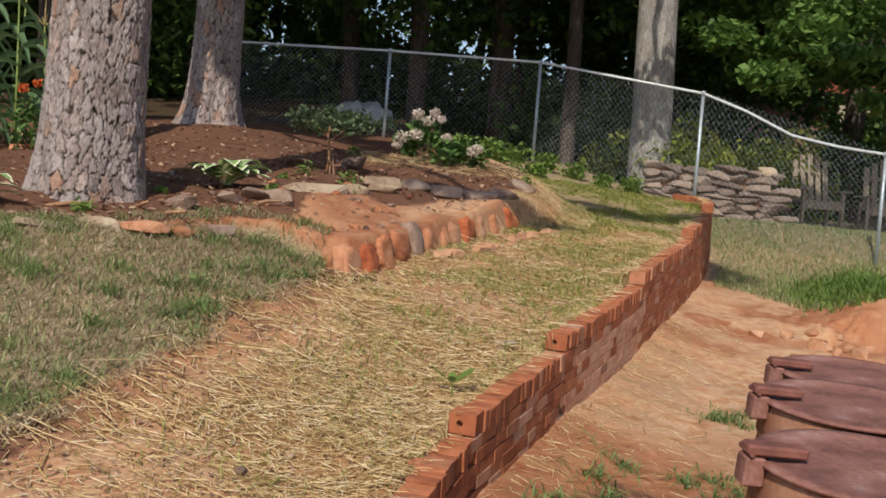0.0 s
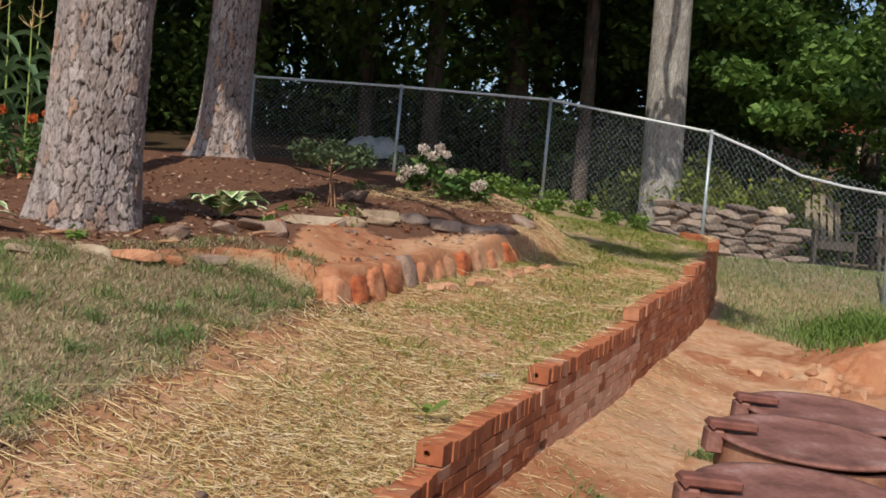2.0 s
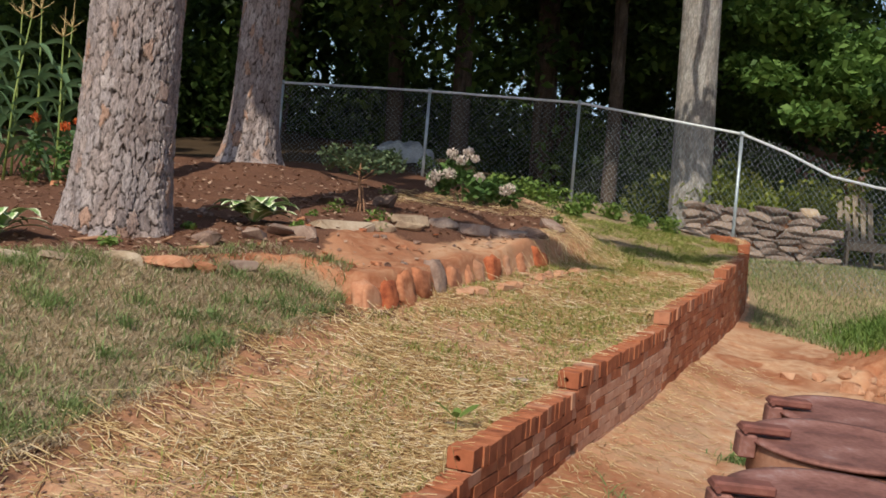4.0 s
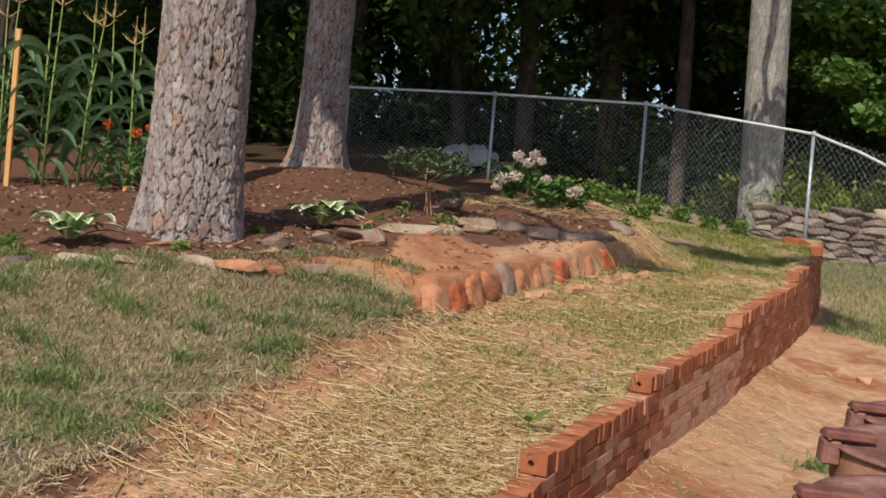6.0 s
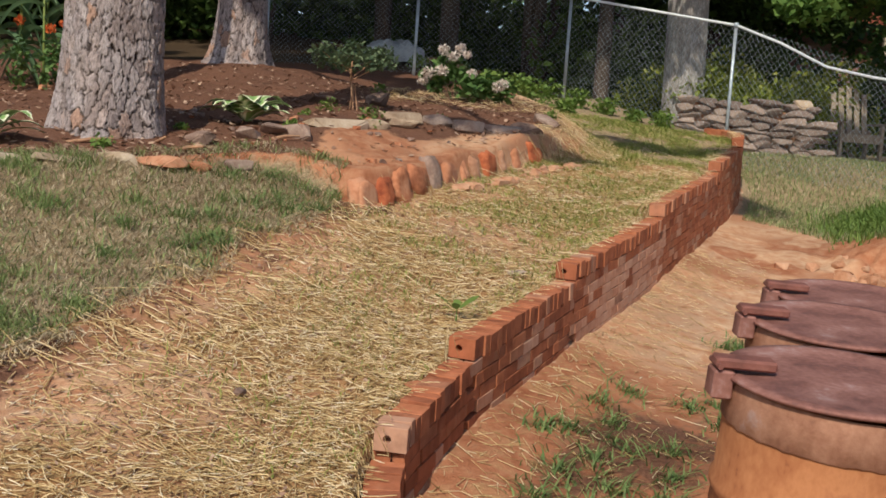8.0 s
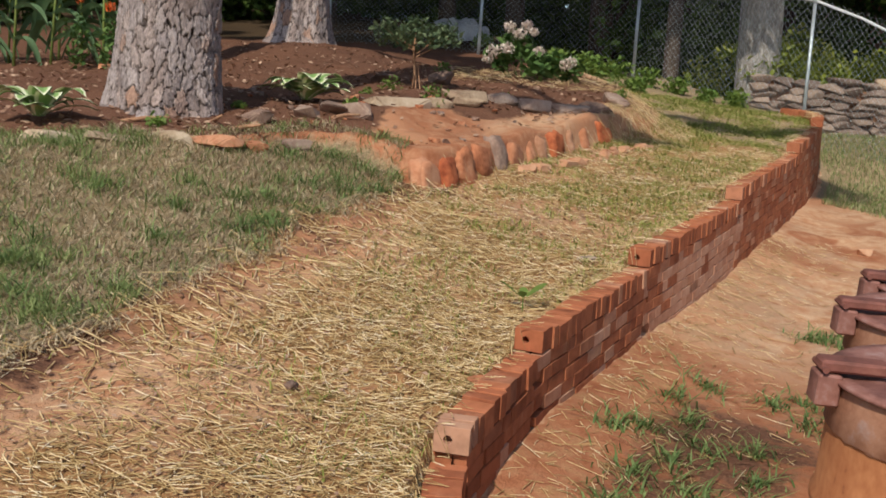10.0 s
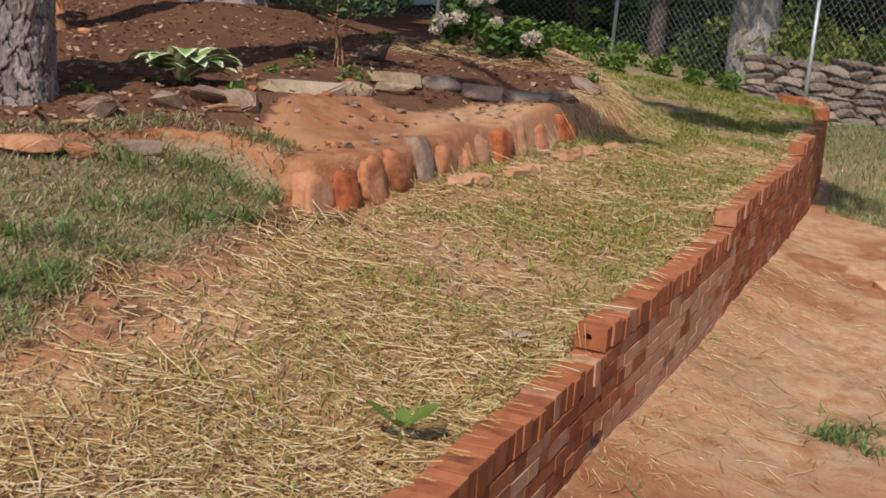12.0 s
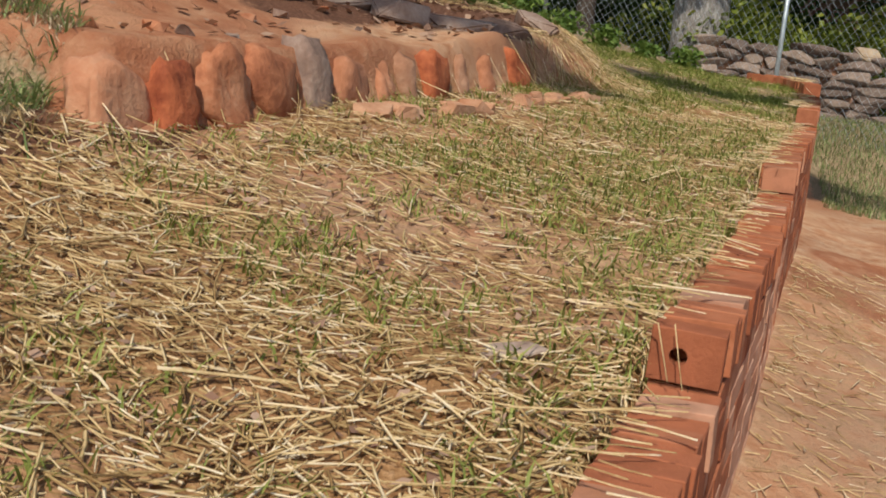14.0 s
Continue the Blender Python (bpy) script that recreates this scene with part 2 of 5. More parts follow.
M_TWIG = surface("dry_twig", [(0.2, (0.20, 0.10, 0.06)), (0.6, (0.42, 0.24, 0.14)), (0.9, (0.55, 0.38, 0.24))], 20, 90, 0.85, relief=0.002)
M_GRASS = leafy("lawn_grass", (0.15, 0.215, 0.07), (0.41, 0.48, 0.20), 0.4)
M_DRYGRASS = leafy("dry_lawn_grass", (0.33, 0.26, 0.155), (0.70, 0.58, 0.41), 0.25)
M_SEEDLING = leafy("young_grass", (0.20, 0.25, 0.05), (0.43, 0.47, 0.13), 0.4)
M_TUFT = leafy("long_green_grass", (0.11, 0.19, 0.06), (0.30, 0.40, 0.15), 0.4)
M_WEED = leafy("bright_weeds", (0.11, 0.20, 0.045), (0.27, 0.37, 0.09), 0.4)
M_OAKLEAF = leafy("oak_leaves", (0.055, 0.12, 0.028), (0.21, 0.34, 0.085), 0.4)
# leaf colour set dark, with the shade of the woods put into it
M_DARKLEAF = leafy("shade_darkened_woods_leaves", (0.03, 0.06, 0.016), (0.11, 0.18, 0.04), 0.4)
M_IVY = leafy("yellow_green_vines", (0.10, 0.15, 0.02), (0.34, 0.38, 0.06), 0.4)
M_SHRUB = leafy("grey_green_shrub", (0.06, 0.10, 0.05), (0.17, 0.22, 0.11), 0.3)
M_CORN = leafy("corn_leaves", (0.08, 0.16, 0.075), (0.22, 0.34, 0.18), 0.35)
M_CORNSTALK = surface("corn_stalk", [(0.2, (0.12, 0.20, 0.05)), (0.7, (0.26, 0.31, 0.09))], 10, 60, 0.6)
M_TASSEL = surface("corn_tassel", [(0.2, (0.42, 0.30, 0.12)), (0.8, (0.62, 0.48, 0.24))], 20, 80, 0.8)
M_PETAL = leafy("pink_white_petals", (0.60, 0.48, 0.42), (0.84, 0.76, 0.68), 0.3, 0.7)
M_HYDLEAF = leafy("hydrangea_leaves", (0.05, 0.11, 0.03), (0.15, 0.25, 0.07), 0.3)
M_LITTERLEAF = leafy("fallen_leaves", (0.24, 0.13, 0.085), (0.50, 0.34, 0.24), 0.1, 0.85)
M_ORANGE = leafy("orange_petals", (0.55, 0.10, 0.03), (0.75, 0.22, 0.06), 0.3)
M_PALEWOOD = surface("weathered_wood", [(0.2, (0.26, 0.21, 0.16)), (0.55, (0.45, 0.38, 0.29)), (0.85, (0.60, 0.53, 0.43))], 6, 60, 0.85, stretch=(6, 6, 0.6))
# weathered wood again, darkened in colour for the shade the chairs stand in
M_CHAIRWOOD = surface("shade_dimmed_grey_brown_wood", [(0.2, (0.13, 0.10, 0.075)), (0.55, (0.26, 0.21, 0.16)), (0.85, (0.40, 0.34, 0.27))], 6, 60, 0.85, stretch=(6, 6, 0.6))
M_STAKE = surface("sawn_pine_stake", [(0.2, (0.50, 0.24, 0.08)), (0.8, (0.72, 0.42, 0.18))], 6, 60, 0.8, stretch=(6, 6, 0.6))
M_TARP = surface("pale_grey_tarp", [(0.2, (0.20, 0.21, 0.22)), (0.8, (0.46, 0.47, 0.48))], 5, 40, 0.6, relief=0.01)
M_HOUSEWALL = surface("brown_house_siding", [(0.2, (0.16, 0.085, 0.06)), (0.8, (0.27, 0.15, 0.10))], 3, 30, 0.85)
M_ROOF = surface("red_brown_shingles", [(0.2, (0.16, 0.04, 0.025)), (0.8, (0.30, 0.085, 0.05))], 5, 30, 0.9)
M_WHITE = surface("white_window_paint", [(0.2, (0.66, 0.68, 0.70)), (0.8, (0.82, 0.83, 0.84))], 6, 40, 0.5)
M_GLASS, _n, _l, _b = base_mat("window_glass", 0.06, 0, 0.5)
_b.inputs["Base Color"].default_value = (0.02, 0.025, 0.03, 1)


def hosta_mat():
    m, n, l, b = base_mat("variegated_hosta_leaf", 0.5, 0, 0.4)
    a = n.new("ShaderNodeAttribute")
    a.attribute_name = "margin"
    r = ramp_node(n, [(0.0, (0.12, 0.24, 0.07)), (0.50, (0.24, 0.38, 0.13)), (0.64, (0.66, 0.70, 0.46)), (1.0, (0.80, 0.80, 0.62))])
    l.new(a.outputs["Fac"], r.inputs[0])
    l.new(r.outputs[0], b.inputs["Base Color"])
    return m


M_HOSTA = hosta_mat()


# ---- building helpers ----
def mesh_of(name, bm, material, smooth=False):
    me = bpy.data.meshes.new(name)
    bm.to_mesh(me)
    bm.free()
    me.materials.append(material)
    if smooth:
        me.shade_smooth()
    return me


def part(name, bm, material, parent=None, label="", smooth=False):
    """One mesh object from a bmesh, under a thing or a part."""
    ob = new(name, bm if isinstance(bm, bpy.types.Mesh) else mesh_of(name, bm, material, smooth))
    if parent is not None:
        ob.parent = parent
    return tagged(ob, label)


def raw(name, verts, faces, material, smooth=False, attrs=None):
    """A mesh from arrays."""
    me = bpy.data.meshes.new(name)
    v, f = np.asarray(verts, dtype=np.float32), np.asarray(faces, dtype=np.int32)
    me.vertices.add(len(v))
    me.vertices.foreach_set("co", v.ravel())
    k = f.shape[1]
    me.loops.add(f.size)
    me.loops.foreach_set("vertex_index", f.ravel())
    me.polygons.add(len(f))
    me.polygons.foreach_set("loop_start", np.arange(0, f.size, k, dtype=np.int32))
    for key, val in (attrs or {}).items():
        a = me.attributes.new(key, "FLOAT", "POINT")
        a.data.foreach_set("value", np.asarray(val, dtype=np.float32))
    me.update(calc_edges=True)
    me.validate()
    me.materials.append(material)
    if smooth:
        me.shade_smooth()
    return me


def box(bm, size, m=None, bevel=0.0):
    r = bmesh.ops.create_cube(bm, size=1.0)
    vs = r["verts"]
    bmesh.ops.scale(bm, vec=size, verts=vs)
    if bevel:
        es = list({e for v in vs for e in v.link_edges})
        out = bmesh.ops.bevel(bm, geom=es, offset=bevel, segments=1, affect="EDGES")
        vs = list({v for f in out["faces"] for v in f.verts} | {v for v in vs if v.is_valid})
    if m is not None:
        bmesh.ops.transform(bm, matrix=m, verts=vs)
    return vs


def tube(bm, pts, radii, sides=8, cap=True):
    """A round tube along points, tapered by the radii."""
    rings = []
    pts = [Vector(p) for p in pts]
    for i, p in enumerate(pts):
        d = (pts[min(i + 1, len(pts) - 1)] - pts[max(i - 1, 0)]).normalized()
        q = d.to_track_quat("Z", "Y")
        r = radii[i] if hasattr(radii, "__len__") else radii
        rings.append([bm.verts.new(p + q @ Vector((r * math.cos(a), r * math.sin(a), 0))) for a in (2 * math.pi * k / sides for k in range(sides))])
    for a, b in zip(rings, rings[1:]):
        for k in range(sides):
            bm.faces.new((a[k], a[(k + 1) % sides], b[(k + 1) % sides], b[k]))
    if cap:
        bm.faces.new(rings[0][::-1])
        bm.faces.new(rings[-1])
    return rings


def smooth01(v, a, b):
    t = np.clip((v - a) / (b - a), 0, 1)
    return t * t * (3 - 2 * t)


def fbm(x, y, s, octaves=4):
    """Smooth pseudo-random relief made of sines, for whole arrays."""
    out, amp = 0, 1.0
    for k in range(octaves):
        a, b = 1.7 + k * 2.3, 0.6 + k * 1.9
        out = out + amp * np.sin(x * s * (1 + 0.31 * k) + 1.3 * np.sin(y * s * 0.9 + a)) * np.sin(y * s * (1.1 + 0.23 * k) + 1.1 * np.sin(x * s * 0.8 + b))
        s, amp = s * 2.1, amp * 0.5
    return out


# ---- the plan: wall line, garden edge and heights ----
WALL_PTS = np.array([(0.03, 2.6), (0.0, 3.1), (-0.03, 3.45), (-0.02, 3.68), (0.06, 3.92), (0.19, 4.43), (0.37, 4.91), (0.735, 5.95), (1.09, 6.89), (1.60, 8.38), (2.17, 9.93), (2.63, 11.26), (2.98, 12.35), (3.10, 12.95), (3.04, 13.35), (2.80, 13.68)])
EDGE_PTS = np.array([(-9, 5.0), (-2.6, 5.9), (-1.85, 6.48), (-1.3, 7.15), (-0.85, 7.02), (-0.63, 6.80), (-0.45, 7.0), (-0.3, 7.4), (-0.14, 7.87), (0.18, 8.55), (0.46, 9.2), (0.68, 9.7), (1.02, 10.1), (1.15, 10.9), (1.0, 12.2), (0.6, 14.0), (0.2, 18)])


def resample(pts, step, soften=6):
    seg = np.hypot(*np.diff(pts, axis=0).T)
    s = np.concatenate([[0], np.cumsum(seg)])
    q = np.arange(0, s[-1], step)
    out = np.stack([np.interp(q, s, pts[:, 0]), np.interp(q, s, pts[:, 1])], 1)
    for _ in range(soften):
        out[1:-1] = (out[:-2] + 2 * out[1:-1] + out[2:]) / 4
    return out


WALL = resample(WALL_PTS, 0.05, 12)
EDGE = resample(EDGE_PTS, 0.1, 2)


def signed(line, x, y):
    """Distance from a line, positive on its right, and the place along it."""
    best = np.full(x.shape, 1e9)
    side, at = np.zeros(x.shape), np.zeros(x.shape)
    for i in range(len(line) - 1):
        a, d = line[i], line[i + 1] - line[i]
        t = np.clip(((x - a[0]) * d[0] + (y - a[1]) * d[1]) / (d @ d), 0, 1)
        px, py = x - a[0] - t * d[0], y - a[1] - t * d[1]
        r = px * px + py * py
        near = r < best
        best = np.where(near, r, best)
        side = np.where(near, np.sign(px * d[1] - py * d[0]), side)
        at = np.where(near, i + t, at)
    return np.sqrt(best) * np.where(side == 0, 1, side), at


def wall_top(y):
    """The stepped line of the brick tops."""
    ys = [2.0, 3.55, 3.551, 4.40, 4.401, 5.83, 5.831, 8.0, 8.001, 10.5, 10.501, 12.2, 12.201, 14.5]
    zs = [0.36, 0.47, 0.565, 0.65, 0.74, 0.85, 0.94, 1.11, 1.20, 1.45, 1.54, 1.73, 1.82, 2.05]
    return np.interp(y, ys, zs)


def wall_foot(y):
    return np.interp(y, [-6, 0, 2.4, 3.6, 4.35, 5.4, 6.25, 7.4, 9.1, 11.4, 12.5, 13.2, 14.5, 16, 22], [-0.45, 0.02, 0.17, 0.27, 0.39, 0.47, 0.52, 0.59, 0.76, 0.98, 1.14, 1.40, 1.72, 1.9, 2.3])


def height(x, y):
    """The lie of the land."""
    x, y = np.asarray(x, float), np.asarray(y, float)
    dw, aw = signed(WALL, x, y)
    de, _ = signed(EDGE, x, y)
    de = -de
    # below the wall
    low = wall_foot(y) - 0.20 * np.clip(dw, 0, 0.6) - 0.03 * np.clip(dw - 0.6, 0, 6)
    # a dug face that fades into a plain slope towards the wall
    dug = smooth01(dw, 0.9, 1.7)
    face = smooth01(y + 0.16 * fbm(x, y, 2.6, 2) + 0.05 * fbm(x, y, 9.0, 2), 9.42, 9.62) * dug + smooth01(y, 8.2, 11.2) * (1 - dug)
    low = low + (0.12 + 0.22 * dug) * smooth01(dw, 0.1, 0.9) * face * (1 - smooth01(y, 13.0, 15.6))
    low = low + 0.14 * np.exp(-((x - 4.55) ** 2 / 0.30 + (y - 9.7) ** 2 / 0.25)) * (1 + 0.4 * fbm(x, y, 5, 3))
    rough_low = 0.012 * fbm(x, y, 4.0, 4) + 0.03 * smooth01(y, 8.4, 9.2) * (1 - smooth01(y, 9.8, 10.4)) * smooth01(dw, 0.7, 1.2) * fbm(x, y, 7, 3)
    low = low + rough_low
    # the terrace behind it
    d = np.clip(-dw, 0, None)
    terr = 0.655 + 0.137 * (y - 4.39) + 0.12 * np.clip(d - 0.5, 0, 1.4) - 0.02 * np.clip(3.0 - y, 0, 9)
    lawn = 0.63 - 0.258 * (np.clip(x, -6, 9) + 1.58) + 0.238 * (y - 4.0)
    garden = 1.60 + 0.125 * (y - 8.3) - 0.03 * np.clip(-x - 2.5, 0, 4) + 0.06 * np.clip(y - 16, 0, 10) * 0.5
    garden = garden + 0.16 * np.exp(-((x + 2.9) ** 2 / 1.1 + (y - 12.6) ** 2 / 1.1))
    lawn = np.minimum(lawn, garden - 0.03) - 0.5 * np.clip(y - 7.4, 0, 9) * smooth01(x, -1.2, 0.2)
    k = 0.05
    up = np.logaddexp(terr / k, lawn / k) * k - 0.02
    slump = smooth01(y, 9.6, 10.6)
    w = smooth01(de, -0.012 - 0.25 * slump, 0.07 + 0.35 * slump)
    up = up * (1 - w) + (garden - 0.115 * (1 - smooth01(de, 0.15, 0.85)) * smooth01(x, -1.3, -0.8) * (1 - smooth01(y, 9.6, 10.6)) - 0.06 * np.exp(-np.clip(de, 0, 9) / 0.5) * (1 - smooth01(x, -1.3, -0.8) * (1 - smooth01(y, 9.6, 10.6)))) * w
    up = up + 0.010 * fbm(x, y, 5.0, 4) + 0.02 * w * fbm(x, y, 3.1, 3)
    # joined: the step lies under the bricks, and fades out past both ends of the wall
    m = smooth01(dw, -0.14, -0.06)
    beyond = smooth01(y, 13.6, 15.2)
    soft = smooth01(dw, -0.9, 1.2)
    m = m * (1 - beyond) + soft * beyond
    z = up * (1 - m) + low * m
    return z + 0.05 * smooth01(y, 18, 40) * np.clip(y - 18, 0, 60)


def gz(x, y):
    return float(height(np.array([x]), np.array([y]))[0])


def stretch_axis(lo, hi, fine_lo, fine_hi, step, grow=1.16):
    a = list(np.arange(fine_lo, fine_hi, step))
    s, v = step, a[-1]
    while v < hi:
        s *= grow
        v += s
        a.append(v)
    s, v = step, a[0]
    while v > lo:
        s *= grow
        v -= s
        a.insert(0, v)
    return np.array(a)


def build_ground():
    xs, ys = stretch_axis(-600, 600, -3.2, 4.2, 0.035), stretch_axis(-600, 900, 2.4, 13.9, 0.035)
    X, Y = np.meshgrid(xs, ys)
    x, y = X.ravel(), Y.ravel()
    z = height(x, y)
    dw, _ = signed(WALL, x, y)
    de, _ = signed(EDGE, x, y)
    de = -de
    lawn_line = -0.8 - 0.46 * (np.clip(6.4 - y, -1, 4)) * 0.55 + 0.10 * fbm(x, y, 3.0, 3)
    up = (dw < -0.1)
    turf = smooth01(lawn_line - x, -0.08, 0.12) * up * (1 - smooth01(de, np.where(x < -0.72, -0.06, -0.1), np.where(x < -0.72, 0.12, 0.02))) * (y < 7.6)
    strip = up * (de < 0) * smooth01(y, 10.2, 11.0)
    right_lawn = (dw > 0.05) * smooth01(y - np.interp(x, [2.2, 3.0, 3.6, 4.2, 6.0], [12.6, 11.6, 10.3, 9.75, 9.9]) + 0.14 * fbm(x, y, 3.0, 3), -0.15, 0.25)
    turf = np.clip(turf + strip * 0.75 + right_lawn, 0, 1)
    straw = up * (de < 0.03) * (1 - np.clip(turf, 0, 1)) * (0.62 + 0.25 * fbm(x, y, 2.2, 2))
    straw = straw * (1 - 0.8 * smooth01(lawn_line - x, -0.62, -0.15) * (0.7 + 0.3 * np.sign(fbm(x, y, 1.9, 2))))
    straw = np.maximum(straw, (dw > 0) * (1 - turf) * smooth01(0.9 - dw, 0, 0.7) * 0.40 * (y < 9))
    mulch = up * smooth01(de, 0.25, 0.55) * (1 - 0.55 * np.exp(-((x + 2.9) ** 2 / 2.2 + (y - 11.9) ** 2 / 1.6)))
    mulch = np.maximum(mulch, up * smooth01(de, 0.02, 0.12) * (x < -0.9))
    mulch = np.maximum(mulch, up * (de < 0) * smooth01(lawn_line - x, -0.55, -0.15) * (0.52 + 0.3 * fbm(x, y, 3.3, 2)))
    bare = (de > -0.05) * smooth01(x, -1.15, -0.85) * (1 - smooth01(y + 0.35 * x, 8.1, 8.5))
    mulch = mulch * (1 - 0.85 * bare)
    red = up * smooth01(de, -0.06, 0.05) * (0.58 - 0.58 * smooth01(de, 0.06, 0.26) + 0.20 * fbm(x, y, 2.0, 2)) + up * smooth01(lawn_line - x, -0.7, -0.15) * 0.55 + (dw > 0) * (0.30 + 1.1 * np.exp(-((y - 0.55 * x - 8.3) ** 2 / 0.5)) * smooth01(x, 1.9, 2.4) * (1 - smooth01(x, 3.6, 4.3)) * smooth01(fbm(x, y, 2.7, 3), -0.7, 0.3) + 0.45 * (1 - smooth01(y, 4.6, 7.2)) + 0.3 * fbm(x, y, 1.3, 2))
    mulch = np.maximum(mulch, (dw > 0.02) * (1 - smooth01(y, 4.3, 6.0)) * (0.62 + 0.25 * fbm(x, y, 2.4, 2)) * smooth01(dw, 0.05, 0.5))
    litter = smooth01(y, 15.0, 16.5) * (1 - smooth01(x, 3.2, 4.0) * (y < 30))
    nx, ny = len(xs), len(ys)
    i = np.arange(nx * ny).reshape(ny, nx)
    f = np.stack([i[:-1, :-1], i[:-1, 1:], i[1:, 1:], i[1:, :-1]], -1).reshape(-1, 4)
    me = raw("ground", np.stack([x, y, z], 1), f, M_GROUND, True, {"turf": turf, "straw": straw, "mulch": mulch, "red_clay": red, "litter": litter})
    tagged(new("ground", me), "sloping red clay ground with lawn, straw and mulch", "ground", kind="structure")


build_ground()


# ---- trees ----
def trunk_mesh(name, path, radii, sides, rings, cells, depth, material, seed, flare=0.0, edge=0.1):
    """A trunk whose bark is broken into plates with furrows between them."""
    r = np.random.default_rng(seed)
    path, radii = np.asarray(path, float), np.asarray(radii, float)
    L = np.linspace(0, 1, rings) ** 1.4
    s = np.linspace(0, 1, len(path))
    P = np.stack([np.interp(L, s, path[:, k]) for k in range(3)], 1)
    R = np.interp(L, s, radii)
    hgt = P[:, 2] - P[0, 2]
    th = np.linspace(0, 2 * math.pi, sides, endpoint=False)
    T, H = np.meshgrid(th, hgt)
    Rr = np.repeat(R[:, None], sides, 1)
    cw, ch = cells
    u, v = T / (2 * math.pi) * round(2 * math.pi * radii[0] / cw), H / ch
    nu = round(2 * math.pi * radii[0] / cw)
    u = u + 0.22 * np.sin(v * 1.3 + 3 * np.sin(T * 2)) + 0.08 * np.sin(v * 5.3 + T * 3) + 0.06 * np.sin(v * 13 + T * 17)
    v = v + 0.14 * np.sin(u * 4.1 + v * 2) + 0.08 * np.sin(u * 11 + 3 * v)
    iu, iv = np.floor(u), np.floor(v)
    rows_ = int(iv.max()) + 3
    jx, jy, jc = r.random((nu, rows_)), r.random((nu, rows_)), r.random((nu, rows_))
    d1 = np.full(u.shape, 9.0)
    d2 = np.full(u.shape, 9.0)
    idc = np.zeros(u.shape)
    for a in (-1, 0, 1):
        for b in (-1, 0, 1):
            ci, cj = (iu + a).astype(int) % nu, np.clip((iv + b).astype(int), 0, rows_ - 1)
            dx, dy = iu + a + 0.15 + 0.7 * jx[ci, cj] - u, iv + b + 0.15 + 0.7 * jy[ci, cj] - v
            dd = np.maximum(np.abs(dx) * 1.15, np.abs(dy) * 0.85) * 0.8 + np.hypot(dx, dy) * 0.2
            closer = dd < d1
            d2 = np.where(closer, d1, np.minimum(d2, dd))
            idc = np.where(closer, jc[ci, cj], idc)
            d1 = np.where(closer, dd, d1)
    gap = d2 - d1
    flake = np.clip(0.5 + (v - np.floor(v + 0.3 * idc)) * 0.6, 0, 1)
    rise = smooth01(gap, edge * 0.25, edge * 0.8) * (0.45 + 0.35 * idc + 0.25 * flake) + 0.10 * np.sin(u * 7.1 + 2 * np.sin(v * 5)) * np.sin(v * 9.3 + 2 * np.sin(u * 4)) + 0.06 * np.sin(u * 17 + v * 3) * np.sin(v * 23 + u * 5)
    # mask runs wider than the groove, so painted shade spreads onto the plates
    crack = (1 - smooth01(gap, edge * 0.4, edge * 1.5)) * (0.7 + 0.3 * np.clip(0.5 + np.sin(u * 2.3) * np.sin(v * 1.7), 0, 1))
    fl = flare * np.exp(-H / 0.28) * (1 + 0.35 * np.sin(T * 5 + seed) + 0.2 * np.sin(T * 9 + 2 * seed))
    rad = Rr + fl + depth * (rise - 0.6) + 0.02 * Rr * np.sin(T * 3 + H * 1.3)
    X, Y, Z = P[:, 0][:, None] + rad * np.cos(T), P[:, 1][:, None] + rad * np.sin(T), np.repeat(P[:, 2][:, None], sides, 1)
    i = np.arange(rings * sides).reshape(rings, sides)
    f = np.stack([i[:-1], np.roll(i, -1, 1)[:-1], np.roll(i, -1, 1)[1:], i[1:]], -1).reshape(-1, 4)
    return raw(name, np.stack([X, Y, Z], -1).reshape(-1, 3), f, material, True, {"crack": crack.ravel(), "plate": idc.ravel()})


def leaf_mesh(name, centres, spreads, counts, size, material, seed, flat=0.6, droop=0.0):
    """A mass of single leaves, folded along the middle, thick in clumps and thin between them."""
    r = np.random.default_rng(seed)
    V, F = [], []
    n0 = 0
    for c, sp, k in zip(centres, spreads, counts):
        g = r.normal(size=(k, 3))
        g = g / np.linalg.norm(g, axis=1)[:, None] * (r.random((k, 1)) ** 0.45)
        p = np.asarray(c) + g * np.asarray(sp)
        a, tilt = r.random(k) * 2 * math.pi, (r.random(k) - 0.5) * 2 * flat * 1.5
        s = size * (0.6 + 0.8 * r.random(k))
        ax = np.stack([np.cos(a) * np.cos(tilt), np.sin(a) * np.cos(tilt), np.sin(tilt) - droop], 1) * s[:, None]
        roll = (r.random(k) - 0.5) * 2.2
        side = np.stack([-np.sin(a) * np.cos(roll), np.cos(a) * np.cos(roll), np.sin(roll)], 1) * (s * 0.36)[:, None]
        fold = np.array([0, 0, 1]) * (s * 0.10)[:, None]
        quad = np.stack([p - ax * 0.5, p + side + fold, p + ax * 0.5, p - side + fold], 1)
        V.append(quad.reshape(-1, 3))
        b = n0 + np.arange(k) * 4
        F.append(np.stack([b, b + 1, b + 2], 1))
        F.append(np.stack([b, b + 2, b + 3], 1))
        n0 += 4 * k
    return raw(name, np.concatenate(V), np.concatenate(F), material)


